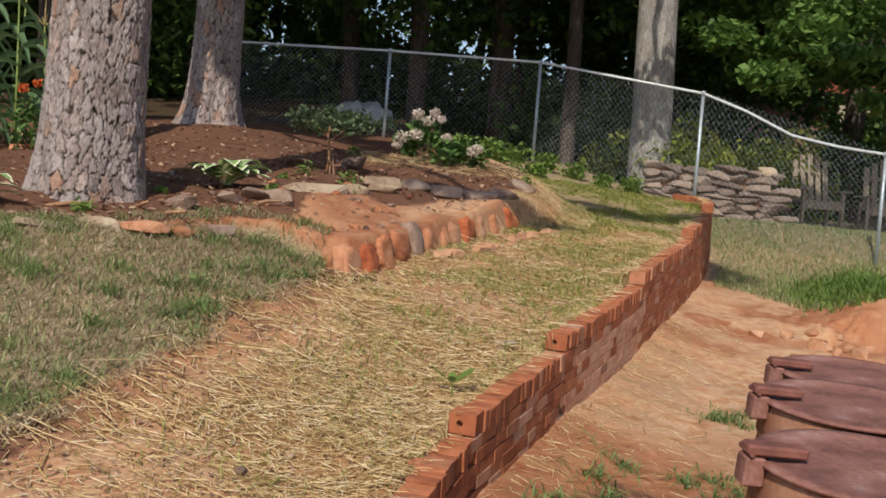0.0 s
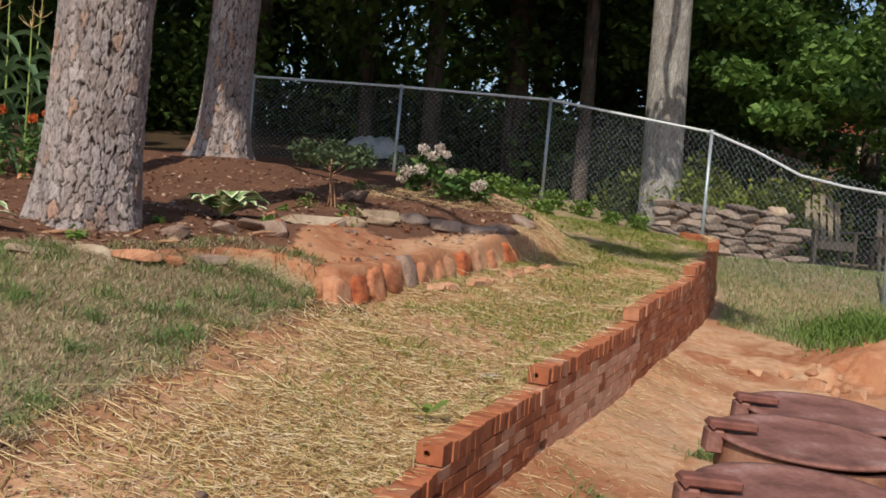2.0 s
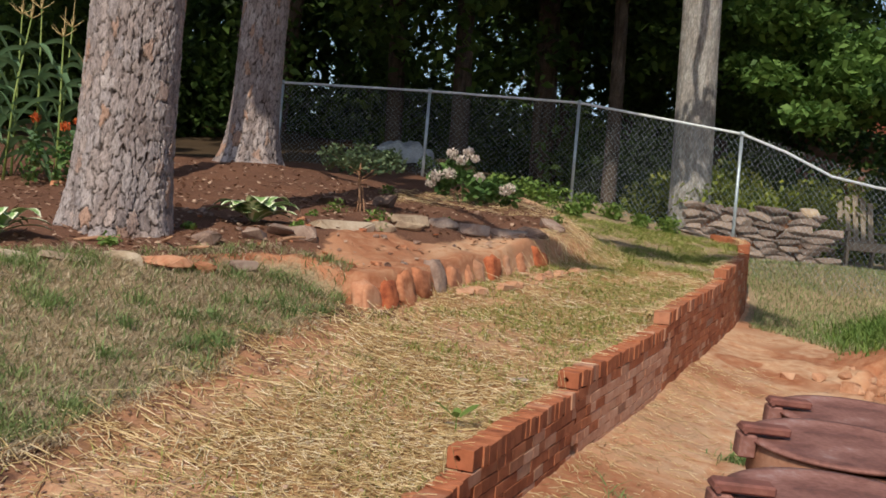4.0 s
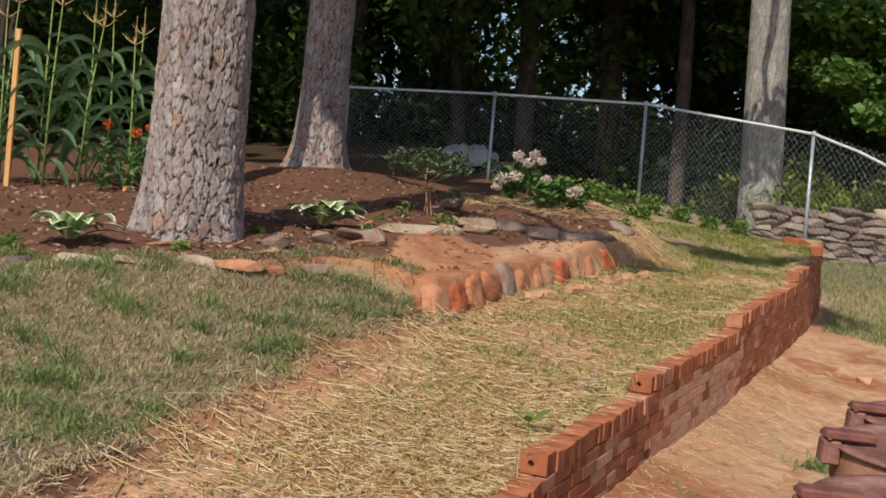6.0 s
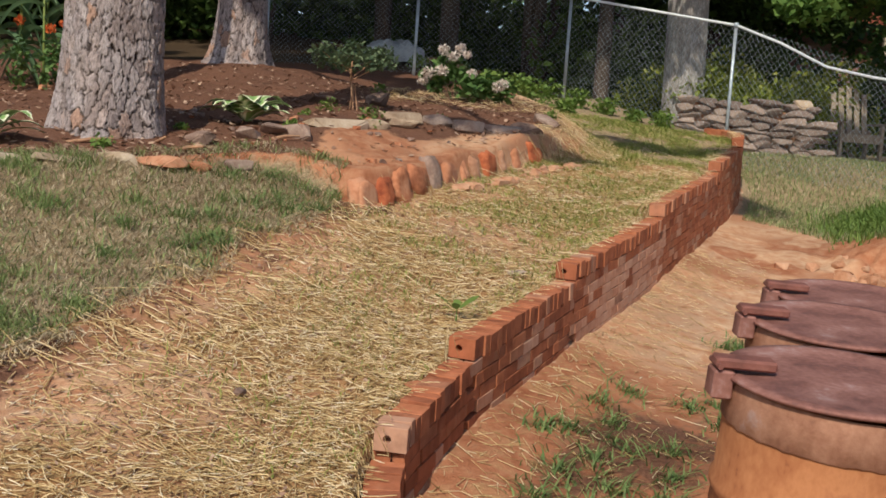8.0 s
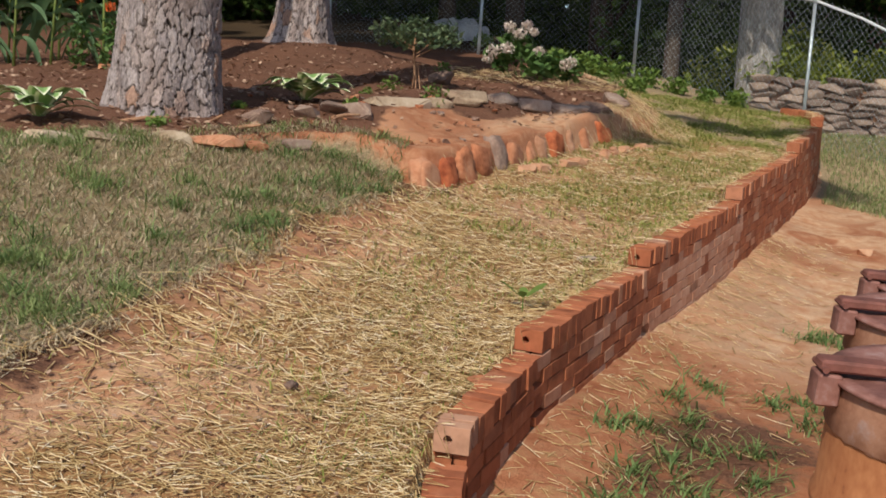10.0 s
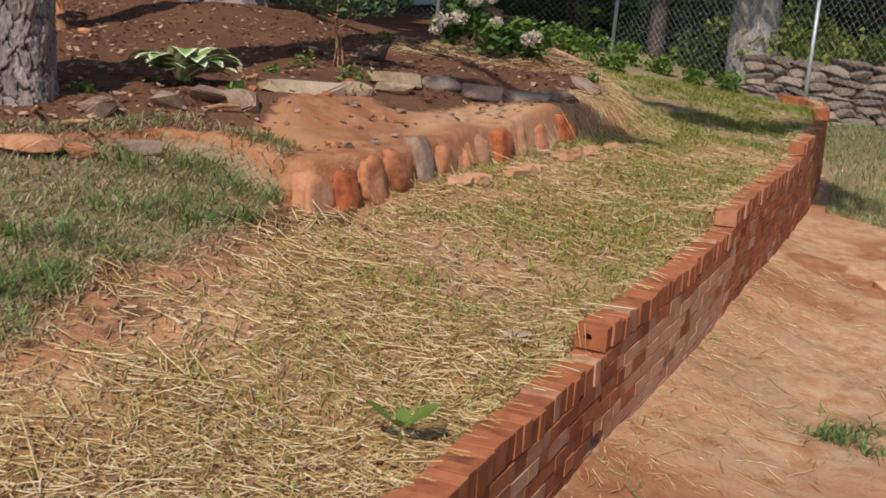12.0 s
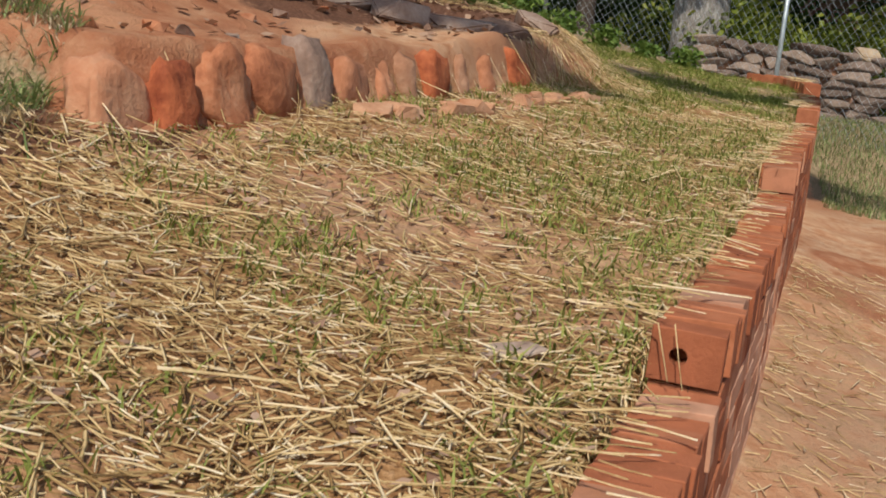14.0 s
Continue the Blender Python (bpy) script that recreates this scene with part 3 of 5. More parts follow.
def limb_bm(a, b, r0, r1, sag=0.0, seed=0):
    r = random.Random(seed)
    bm = bmesh.new()
    a, b = Vector(a), Vector(b)
    pts = [a.lerp(b, t / 6) + Vector((r.uniform(-0.1, 0.1), r.uniform(-0.1, 0.1), -sag * math.sin(math.pi * t / 6))) * (1 if 0 < t < 6 else 0) for t in range(7)]
    tube(bm, pts, [r0 + (r1 - r0) * t / 6 for t in range(7)], 6)
    return bm


def big_tree(label, base, top, r0, r1, sides, rings, cells, depth, bark, flare, crowns, seed, leaf=M_OAKLEAF, leafsize=0.16, group="", edge=0.1):
    """A tall tree: barked trunk, limbs, and a crown of leaves on each limb. crowns: (end of limb, spread, leaves)."""
    root = new("tree")
    root.location = base
    tagged(root, label, "tree", group)
    b, t = Vector(base), Vector(top)
    path = [(0, 0, -0.25), *[tuple((t - b) * k / 5 + Vector((0.04 * math.sin(k * 2 + seed), 0.04 * math.cos(k * 3 + seed), 0))) for k in range(1, 6)]]
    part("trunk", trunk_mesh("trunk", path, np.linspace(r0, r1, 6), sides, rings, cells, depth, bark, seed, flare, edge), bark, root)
    for i, (end, spread, k) in enumerate(crowns):
        e = Vector(end) - b
        zfrom = max(0.45, min(0.95, (e.z - 1.0) / (t - b).z))
        part("limb", limb_bm((t - b) * zfrom, e, r1 * 0.45, 0.03, 0.2, seed + i), bark, root)
        rr = np.random.default_rng(seed * 31 + i)
        sub = [np.array(e) + rr.normal(size=3) * np.array(spread) * 0.55 for _ in range(7)]
        part("crown", leaf_mesh("crown", sub, [np.array(spread) * (0.35 + 0.3 * rr.random()) for _ in sub], [k // 7] * 7, leafsize, leaf, seed * 17 + i), leaf, root)
    return root


def on(x, y, dz=0.0):
    return (x, y, gz(x, y) + dz)


# crowns are above the view, placed to shade terrace, bed, second pine and fence
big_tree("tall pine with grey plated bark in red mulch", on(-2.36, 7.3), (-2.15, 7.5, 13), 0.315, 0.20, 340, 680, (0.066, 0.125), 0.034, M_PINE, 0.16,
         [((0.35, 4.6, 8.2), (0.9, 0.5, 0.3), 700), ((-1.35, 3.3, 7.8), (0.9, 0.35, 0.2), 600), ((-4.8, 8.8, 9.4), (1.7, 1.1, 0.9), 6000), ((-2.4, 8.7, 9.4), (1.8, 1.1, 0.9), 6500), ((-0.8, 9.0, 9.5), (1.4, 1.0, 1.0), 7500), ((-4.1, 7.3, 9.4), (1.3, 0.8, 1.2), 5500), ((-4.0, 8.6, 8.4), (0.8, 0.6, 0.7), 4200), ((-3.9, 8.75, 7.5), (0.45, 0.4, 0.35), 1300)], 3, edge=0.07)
# unseen crowns too; the two lowest are added to shade the fence rail
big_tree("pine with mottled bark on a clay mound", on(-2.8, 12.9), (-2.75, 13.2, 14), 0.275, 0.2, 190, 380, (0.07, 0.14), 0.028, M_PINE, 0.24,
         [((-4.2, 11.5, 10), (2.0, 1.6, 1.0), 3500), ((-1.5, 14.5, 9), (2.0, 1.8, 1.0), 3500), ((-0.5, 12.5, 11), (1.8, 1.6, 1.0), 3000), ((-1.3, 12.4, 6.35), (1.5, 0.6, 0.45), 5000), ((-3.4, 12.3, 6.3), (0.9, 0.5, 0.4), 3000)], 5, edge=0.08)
# high crowns out of view, added to keep sun off the woods behind
big_tree("tall grey-barked tree behind the wire fence", on(2.95, 16.3), (2.8, 16.8, 15), 0.30, 0.22, 140, 220, (0.05, 0.16), 0.007, M_OAK, 0.12,
         [((1.2, 14.8, 9.5), (2.0, 1.8, 1.0), 3500), ((3.0, 18.5, 10.0), (2.2, 1.8, 1.2), 3500), ((1.9, 12.4, 7.3), (0.7, 0.5, 0.5), 700)], 8, edge=0.14)


def woods():
    """Trees that stand close together behind the fence, bark and leaves coloured dark for shade."""
    protos = []
    for s, (hgt, r0) in enumerate(((13, 0.17), (15, 0.22), (12, 0.13))):
        cr = []
        rr = random.Random(s)
        for k in range(6):
            a = rr.uniform(0, 6.28)
            cr.append(((math.cos(a) * rr.uniform(0.5, 2.2), math.sin(a) * rr.uniform(0.5, 2.2), rr.uniform(3.6, 10)), (1.8, 1.8, 1.2), 900))
        t = big_tree("woodland tree with its trunk coloured dark for deep shade", (0, 0, 0), (0.3, 0.2, hgt), r0, r0 * 0.6, 26, 60, (0.08, 0.2), 0.015, M_DARKBARK, 0.05, cr, 40 + s, M_DARKLEAF, 0.20, "woodland trees")
        protos.append(t)
    spots = [(-0.6, 19.2), (0.9, 20.3), (2.0, 18.8), (-1.9, 21), (1.4, 23), (-3.9, 19.5), (-5.2, 22), (-6.6, 18.2), (3.9, 21.5), (0.6, 37), (2.2, 34), (3.1, 29),  (-3.0, 25), (2.9, 27), (5.0, 26), (-6.0, 28),
             (-9, 24), (-8.5, 16), (-10.5, 20), (7.5, 30), (10.5, 29), (4.0, 33), (-5, 34), (8, 36), (13, 33), (-10, 32), (-12, 40), (15, 42), (6, 44), (-4, 45), (20, 38), (24, 46), (-18, 34), (-16, 26)]
    for i, (x, y) in enumerate(spots):
        p = protos[i % 3]
        m = pose(x, y, gz(x, y) - 0.05, random.uniform(-2, 2), random.uniform(-2, 2), random.uniform(0, 360)) 
        if i < 3:
            p.matrix_basis = m
        else:
            copy_thing(p, m)
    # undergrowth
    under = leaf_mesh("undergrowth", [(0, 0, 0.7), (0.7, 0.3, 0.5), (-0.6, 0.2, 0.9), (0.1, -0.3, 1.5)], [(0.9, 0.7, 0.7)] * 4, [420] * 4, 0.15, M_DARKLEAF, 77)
    for i in range(46):
        x, y = random.uniform(-13, 12), random.uniform(19.5, 34)
        if x > 3.5 and y < 27:
            continue
        o = tagged(new("woodland_shrub", under), "dark leafy undergrowth in the woods", "shrub", "woodland undergrowth")
        k = random.uniform(0.8, 1.9)
        o.matrix_basis = pose(x, y, gz(x, y) - 0.1, 0, 0, random.uniform(0, 360)) @ Matrix.Diagonal((k, k, k * random.uniform(0.8, 1.5), 1))


woods()


# ---- brick retaining wall ----
def brick_mesh(w, h=0.089, length=0.115, hole=False):
    bm = bmesh.new()
    box(bm, (w - 0.002, length, h - 0.002), None, 0.0016)
    if hole:
        side = min(bm.faces, key=lambda f: f.calc_center_median().x)
        x0 = side.calc_center_median().x
        edges = list(side.edges)
        bmesh.ops.delete(bm, geom=[side], context="FACES_ONLY")
        for c in (0.012,):
            ring = [bm.verts.new((x0, c + 0.015 * math.cos(a), 0.015 * math.sin(a))) for a in (2 * math.pi * k / 10 for k in range(10))]
            back = [bm.verts.new((x0 + 0.045, v.co.y, v.co.z)) for v in ring]
            for k in range(10):
                edges.append(bm.edges.new((ring[k], ring[(k + 1) % 10])))
                bm.faces.new((ring[k], ring[(k + 1) % 10], back[(k + 1) % 10], back[k]))
            bm.faces.new(back)
        bmesh.ops.triangle_fill(bm, use_beauty=True, use_dissolve=False, edges=edges)
        bmesh.ops.recalc_face_normals(bm, faces=bm.faces)
    return mesh_of("brick", bm, M_BRICK)


def retaining_wall():
    root = new("retaining_wall")
    tagged(root, "low dry-laid red brick retaining wall, stepping up a slope", "brick wall", kind="structure")
    tops, flats = (0.057, 0.062, 0.092), (0.092, 0.14, 0.19)
    kinds = {(w, 0): brick_mesh(w) for w in tops}
    kinds.update({(w, 1): brick_mesh(w, 0.057) for w in flats})
    pale = {k: me.copy() for k, me in kinds.items()}
    for me in pale.values():
        me.materials[0] = M_BRICK_DUSTY
    holed = brick_mesh(0.057, hole=True)
    seg = np.hypot(*np.diff(WALL, axis=0).T)
    S = np.concatenate([[0], np.cumsum(seg)])
    far_v, far_f = [], []
    r = random.Random(11)
    HIGH, LOW = 0.090, 0.0585
    steps = (3.55, 4.40, 5.83, 8.0, 10.5, 12.2)
    made = []
    for row in range(12):
        s = 0.03 * (row % 2) + 0.02
        while s < S[-1] - 0.1:
            w = r.choices(tops, (5, 3, 3))[0] if row == 0 else r.choices(flats, (4, 2, 4))[0]
            mid = s + w / 2
            x, y = np.interp(mid, S, WALL[:, 0]), np.interp(mid, S, WALL[:, 1])
            a, b = max(mid - 0.06, 0), min(mid + 0.06, S[-1] - 0.01)
            dx, dy = np.interp(b, S, WALL[:, 0]) - np.interp(a, S, WALL[:, 0]), np.interp(b, S, WALL[:, 1]) - np.interp(a, S, WALL[:, 1])
            smooth_top = float(wall_top(y))
            H = LOW if row else HIGH
            zc = smooth_top - (HIGH / 2 if row == 0 else HIGH + LOW * (row - 0.5))
            first = row == 0 and any(0 <= y - q < 0.10 and (y - q) < w * 0.95 for q in steps)
            if zc + H > float(wall_foot(y)) - 0.06:
                ang = math.degrees(math.atan2(dy, dx))
                grade = math.degrees(math.atan(0.075))
                back = 0.0575 - 0.0006 * row + r.uniform(-0.002, 0.002)
                nx, ny = -dy / math.hypot(dx, dy), dx / math.hypot(dx, dy)
                q = 2.4 if row == 0 else 1.0
                back += r.uniform(-0.008, 0.004) * (row == 0)
                m = pose(x + nx * back, y + ny * back, zc + r.uniform(-0.003, 0.003) * q, r.uniform(-0.8, 0.8) * q, -grade + r.uniform(-1, 1) * q, ang + r.uniform(-0.6, 0.6) * q)
                dusty = row >= 2 and r.random() < 0.85 * float(smooth01(y, 5.6, 6.4) * (1 - smooth01(y, 8.4, 9.6))) or row and r.random() < 0.10
                made.append((y, m, (w, int(row > 0)), first, dusty))
            s += w + r.uniform(0.0, 0.0025)
    made.sort(key=lambda q: q[0])
    for y, m, w, first, dusty in made:
        if 3.0 < y and (len(root.children) < 330):
            b = part("brick", holed if first else pale[w] if dusty else kinds[w], None, root)
            b.matrix_basis = m
        else:
            me = kinds[w]
            n0 = sum(len(q) for q in far_v)
            far_v.append(np.array([m @ v.co for v in me.vertices]))
            far_f += [tuple(n0 + i for i in p.vertices) for p in me.polygons]
    # dark sheet added behind the bricks, standing in for shade in the joints
    V, F = [], []
    for i, (x, y) in enumerate(WALL):
        q = WALL[min(i + 1, len(WALL) - 1)] - WALL[max(i - 1, 0)]
        q = q / np.hypot(*q)
        for z in (wall_foot(y) - 0.1, wall_top(y) - 0.06):
            V.append((x - q[1] * 0.05, y + q[0] * 0.05, z))
        if i:
            F.append((2 * i - 2, 2 * i, 2 * i + 1, 2 * i - 1))
    part("packed_earth", raw("packed_earth", V, F, M_GAP), None, root, "dark sheet standing in for shade in the joints")
    me = bpy.data.meshes.new("far_bricks")
    me.from_pydata(np.concatenate(far_v).tolist(), [], far_f)
    me.materials.append(M_BRICK_REST)
    tagged(part("far_bricks", me, None, root), kind="stuff")


retaining_wall()


# ---- stones ----
def stone_mesh(name, size, seed, material, flatness=0.5, sub=3):
    bm = bmesh.new()
    bmesh.ops.create_icosphere(bm, subdivisions=sub, radius=0.5)
    o = Vector((seed * 3.7, seed * 1.3, seed * 2.1))
    for v in bm.verts:
        p = v.co.copy()
        q = Vector([math.copysign(abs(2 * c) ** flatness, c) * 0.5 for c in p])
        q *= 1 + 0.42 * noise.noise(p * 2.4 + o) + 0.22 * noise.noise(p * 5 + o) + 0.08 * noise.noise(p * 12 + o)
        v.co = Vector((q.x * size[0], q.y * size[1], q.z * size[2]))
    return mesh_of(name, bm, material, True)


def rock_mesh(name, size, seed, material, points=16, bevel=0.05):
    """A broken stone with flat facets and worn edges."""
    r = random.Random(seed)
    bm = bmesh.new()
    for _ in range(points):
        p = Vector([r.uniform(-1, 1) for _ in range(3)])
        p = p / max(abs(p.x), abs(p.y), abs(p.z)) * r.uniform(0.72, 1.0) * 0.5
        bm.verts.new(p)
    out = bmesh.ops.convex_hull(bm, input=bm.verts[:])
    loose = [v for v in bm.verts if not v.link_faces]
    bmesh.ops.delete(bm, geom=loose, context="VERTS")
    bmesh.ops.dissolve_limit(bm, angle_limit=radians(14), verts=bm.verts[:], edges=bm.edges[:])
    bmesh.ops.bevel(bm, geom=bm.edges[:], offset=bevel, segments=2, affect="EDGES", clamp_overlap=True)
    bmesh.ops.triangulate(bm, faces=bm.faces[:])
    for v in bm.verts:
        v.co = v.co * (1 + 0.10 * noise.noise(v.co * 6 + Vector((seed, 0, 0))))
        v.co = Vector((v.co.x * size[0], v.co.y * size[1], v.co.z * size[2]))
    return mesh_of(name, bm, material)


def stone(name, at, size, turn, seed, material, label, group, tip=(0, 0), flat=0.5):
    o = new(name, stone_mesh(name, size, seed, material, flat) if name == "edging_stone" else rock_mesh(name, [q * 1.12 for q in size], seed, material))
    o.matrix_basis = pose(*at, tip[0], tip[1], turn)
    return tagged(o, label, "stone", group)


def edging():
    """Rounded stones set on edge along the clay bank."""
    # from the corner on: along x, y, width, top, foot, kind
    row = [(-0.55, 6.86, 0.24, 1.30, 1.09, 2), (-0.44, 7.01, 0.21, 1.325, 1.11, 0), (-0.355, 7.23, 0.27, 1.375, 1.15, 1), (-0.26, 7.51, 0.31, 1.405, 1.20, 1), (-0.18, 7.745, 0.19, 1.46, 1.23, 3), (-0.08, 7.99, 0.28, 1.42, 1.25, 2),
           (0.02, 8.20, 0.12, 1.43, 1.29, 2), (0.08, 8.335, 0.11, 1.465, 1.29, 4), (0.20, 8.595, 0.27, 1.535, 1.33, 0), (0.305, 8.84, 0.12, 1.54, 1.34, 4), (0.41, 9.08, 0.22, 1.545, 1.40, 2), (0.585, 9.47, 0.34, 1.61, 1.44, 0), (0.76, 9.82, 0.22, 1.60, 1.46, 4)]
    looks = ((M_REDSTONE, "deep red clay stone set on edge"), (M_CLAYSTONE, "rounded orange clay-covered stone set on edge"), (M_CAKED, "tan clay-caked stone set on edge"), (M_GREYSTONE, "thin grey stone set on edge in a clay bank"), (M_BROWNSTONE, "narrow brown stone set on edge"))
    for i, (x, y, w, top, foot, k) in enumerate(row):
        h = (top - foot + 0.07) * 0.92
        stone("edging_stone", (x - 0.035, y + 0.03, top - h * 0.5 - 0.025), (w * 0.88, 0.13, h), math.degrees(math.atan2(0.9, 0.38)) + random.uniform(-7, 7), i + 2, looks[k][0], looks[k][1], "stones edging the bank", (random.uniform(-16, -8), random.uniform(-6, 6)), 0.72)
    # lumps of tan clay fallen along their foot
    for i in range(26):
        t = 0.32 + 0.68 * i / 25
        x, y = -0.40 + 1.28 * t + random.uniform(-0.03, 0.05), 7.02 + 2.62 * t + random.uniform(-0.05, 0.05) - 0.06
        q = random.uniform(0.05, 0.13)
        stone("clay_lump", (x, y, gz(x, y) + q * 0.10), (q * 1.3, q, q * 0.6), random.uniform(30, 90), 830 + i, M_CLOD, "tan lump of dry clay below the edging stones", "clay lumps along the bank")
    flat = [(-0.98, 8.32, 0.42, 0.09, 0), (-0.70, 8.55, 0.22, 0.08, 0), (-0.52, 8.98, 0.30, 0.10, 0), (-0.25, 9.18, 0.24, 0.11, 1), (0.0, 9.30, 0.30, 0.10, 1), (0.25, 9.50, 0.34, 0.09, 1), (0.52, 9.80, 0.30, 0.10, 1), (-0.50, 8.75, 0.26, 0.07, 0)]
    for i, (x, y, w, h, g) in enumerate(flat):
        stone("border_stone", (x, y, gz(x, y) + h * 0.22), (w * 1.15, w * 0.7, h * 1.1), 20 + random.uniform(-10, 14), 30 + i, M_GREYSTONE if g else M_FLATSTONE, "flat field stone bordering the flower bed", "flat stones of the bed border", flat=0.55)
    for i, (x, y, w, h) in enumerate([(-1.32, 7.70, 0.24, 0.10), (-1.14, 7.70, 0.22, 0.12), (-1.45, 7.45, 0.14, 0.09), (-1.72, 7.2, 0.2, 0.10), (0.70, 10.25, 0.3, 0.12), (-0.85, 10.2, 0.2, 0.17), (-1.35, 10.1, 0.25, 0.1)]):
        stone("field_stone", (x, y, gz(x, y) + h * 0.25), (w * 1.1, w * 0.9, h * 1.05), random.uniform(0, 180), 50 + i, M_GREYSTONE, "rough brown field stone lying in the mulch", "loose field stones", flat=0.6)
    for i, (x, y, w, h, mt) in enumerate([(-3.05, 5.62, 0.26, 0.11, 1), (-2.78, 5.80, 0.22, 0.10, 1), (-2.52, 5.98, 0.26, 0.10, 2), (-2.22, 6.20, 0.36, 0.07, 2), (-1.98, 6.42, 0.18, 0.10, 2), (-1.80, 6.58, 0.34, 0.08, 0), (-1.58, 6.72, 0.2, 0.10, 0), (-3.4, 5.5, 0.3, 0.12, 1), (-1.42, 6.95, 0.18, 0.10, 1)]):
        stone("border_stone", (x, y, gz(x, y) + h * 0.10), (w * 1.1, w * 0.7, h * 0.95), 38 + random.uniform(-8, 8), 70 + i, (M_CAKED, M_GREYSTONE, M_FLATSTONE)[mt], "low stone between the lawn and the mulch bed", "stones along the mulch bed", flat=0.55)


edging()


# ---- chain-link fence ----
POSTS = [((-3.02, 15.5), 2.51, 3.63), ((-0.90, 15.0), 2.42, 3.61), ((1.13, 15.0), 2.36, 3.62), ((3.08, 13.8), 2.00, 3.24), ((4.86, 12.4), 1.33, 2.56), ((6.9, 11.0), 1.05, 2.25)]


def fence():
    root = tagged(new("chain_link_fence"), "galvanised chain-link fence with steel posts and top rail", "fence")
    root.location = (0.0, 15.0, 2.4)
    inv = Vector((0, 15.0, 2.4))
    tops, lows = [], []
    for (x, y), z0, z1 in POSTS:
        z0 = min(z0, gz(x, y) + 0.02)
        bm = bmesh.new()
        tube(bm, [Vector((x, y, z0 - 0.15)) - inv, Vector((x, y, z1)) - inv], 0.021, 12)
        tube(bm, [Vector((x, y, z1)) - inv, Vector((x, y, z1 + 0.018)) - inv], [0.025, 0.015], 12)
        part("post", bm, M_STEEL, root, smooth=True)
        tops.append(Vector((x, y, z1 - 0.01)))
        lows.append(Vector((x, y, z0)))
    bm = bmesh.new()
    rail = [t - inv for t in tops]
    kink = Vector((4.02, 13.12, 2.74)) - inv
    rail = rail[:4] + [rail[3].lerp(kink, 0.5) + Vector((0, 0, 0.03)), kink, kink.lerp(rail[4], 0.5) - Vector((0, 0, 0.02))] + rail[4:]
    tube(bm, rail, 0.0165, 10)
    part("top_rail", bm, M_RAIL, root, "bent galvanised top rail", True)
    for t in tops[:5]:
        bm = bmesh.new()
        tube(bm, [t - inv + Vector((0, 0, -0.03)), t - inv + Vector((0, 0, 0.03))], 0.03, 10)
        part("rail_bracket", bm, M_STEEL, root, smooth=True)
    # woven wire, one sheet a bay
    for k in range(5):
        a, b, la, lb = tops[k], tops[k + 1], lows[k], lows[k + 1]
        span = (Vector((b.x, b.y, 0)) - Vector((a.x, a.y, 0))).length
        cells = int(round(span / 0.074))
        V, F = [], []
        side = Vector((-(b.y - a.y), b.x - a.x, 0)).normalized() * -0.03
        rows_ = 17
        for c in range(2 * cells):
            prev = None
            for j in range(rows_ * 2 + 1):
                u = (c + (j + c) % 2) / (2 * cells)
                v = j / (rows_ * 2)
                lo, hi = la.lerp(lb, u), a.lerp(b, u) + Vector((0, 0, 0.03 if k == 3 else 0.0))
                lo = Vector((lo.x, lo.y, min(lo.z, gz(lo.x, lo.y)) + 0.03)) if j == 0 else Vector((lo.x, lo.y, lo.z + 0.03))
                p = lo.lerp(hi, v) + side + side.normalized() * (0.003 if j % 2 else -0.003) - inv
                if prev is not None:
                    d = (p - prev).normalized()
                    n1 = d.cross(side.normalized()).normalized() * 0.0012
                    n2 = side.normalized() * 0.0012
                    i0 = len(V)
                    V += [prev + n1, prev - n1 * 0.5 + n2, prev - n1 * 0.5 - n2, p + n1, p - n1 * 0.5 + n2, p - n1 * 0.5 - n2]
                    F += [(i0, i0 + 1, i0 + 4, i0 + 3), (i0 + 1, i0 + 2, i0 + 5, i0 + 4), (i0 + 2, i0, i0 + 3, i0 + 5)]
                prev = p
        part("wire_mesh", raw("wire_mesh", [tuple(v) for v in V], F, M_STEEL), None, root, "woven diamond steel wire")


fence()


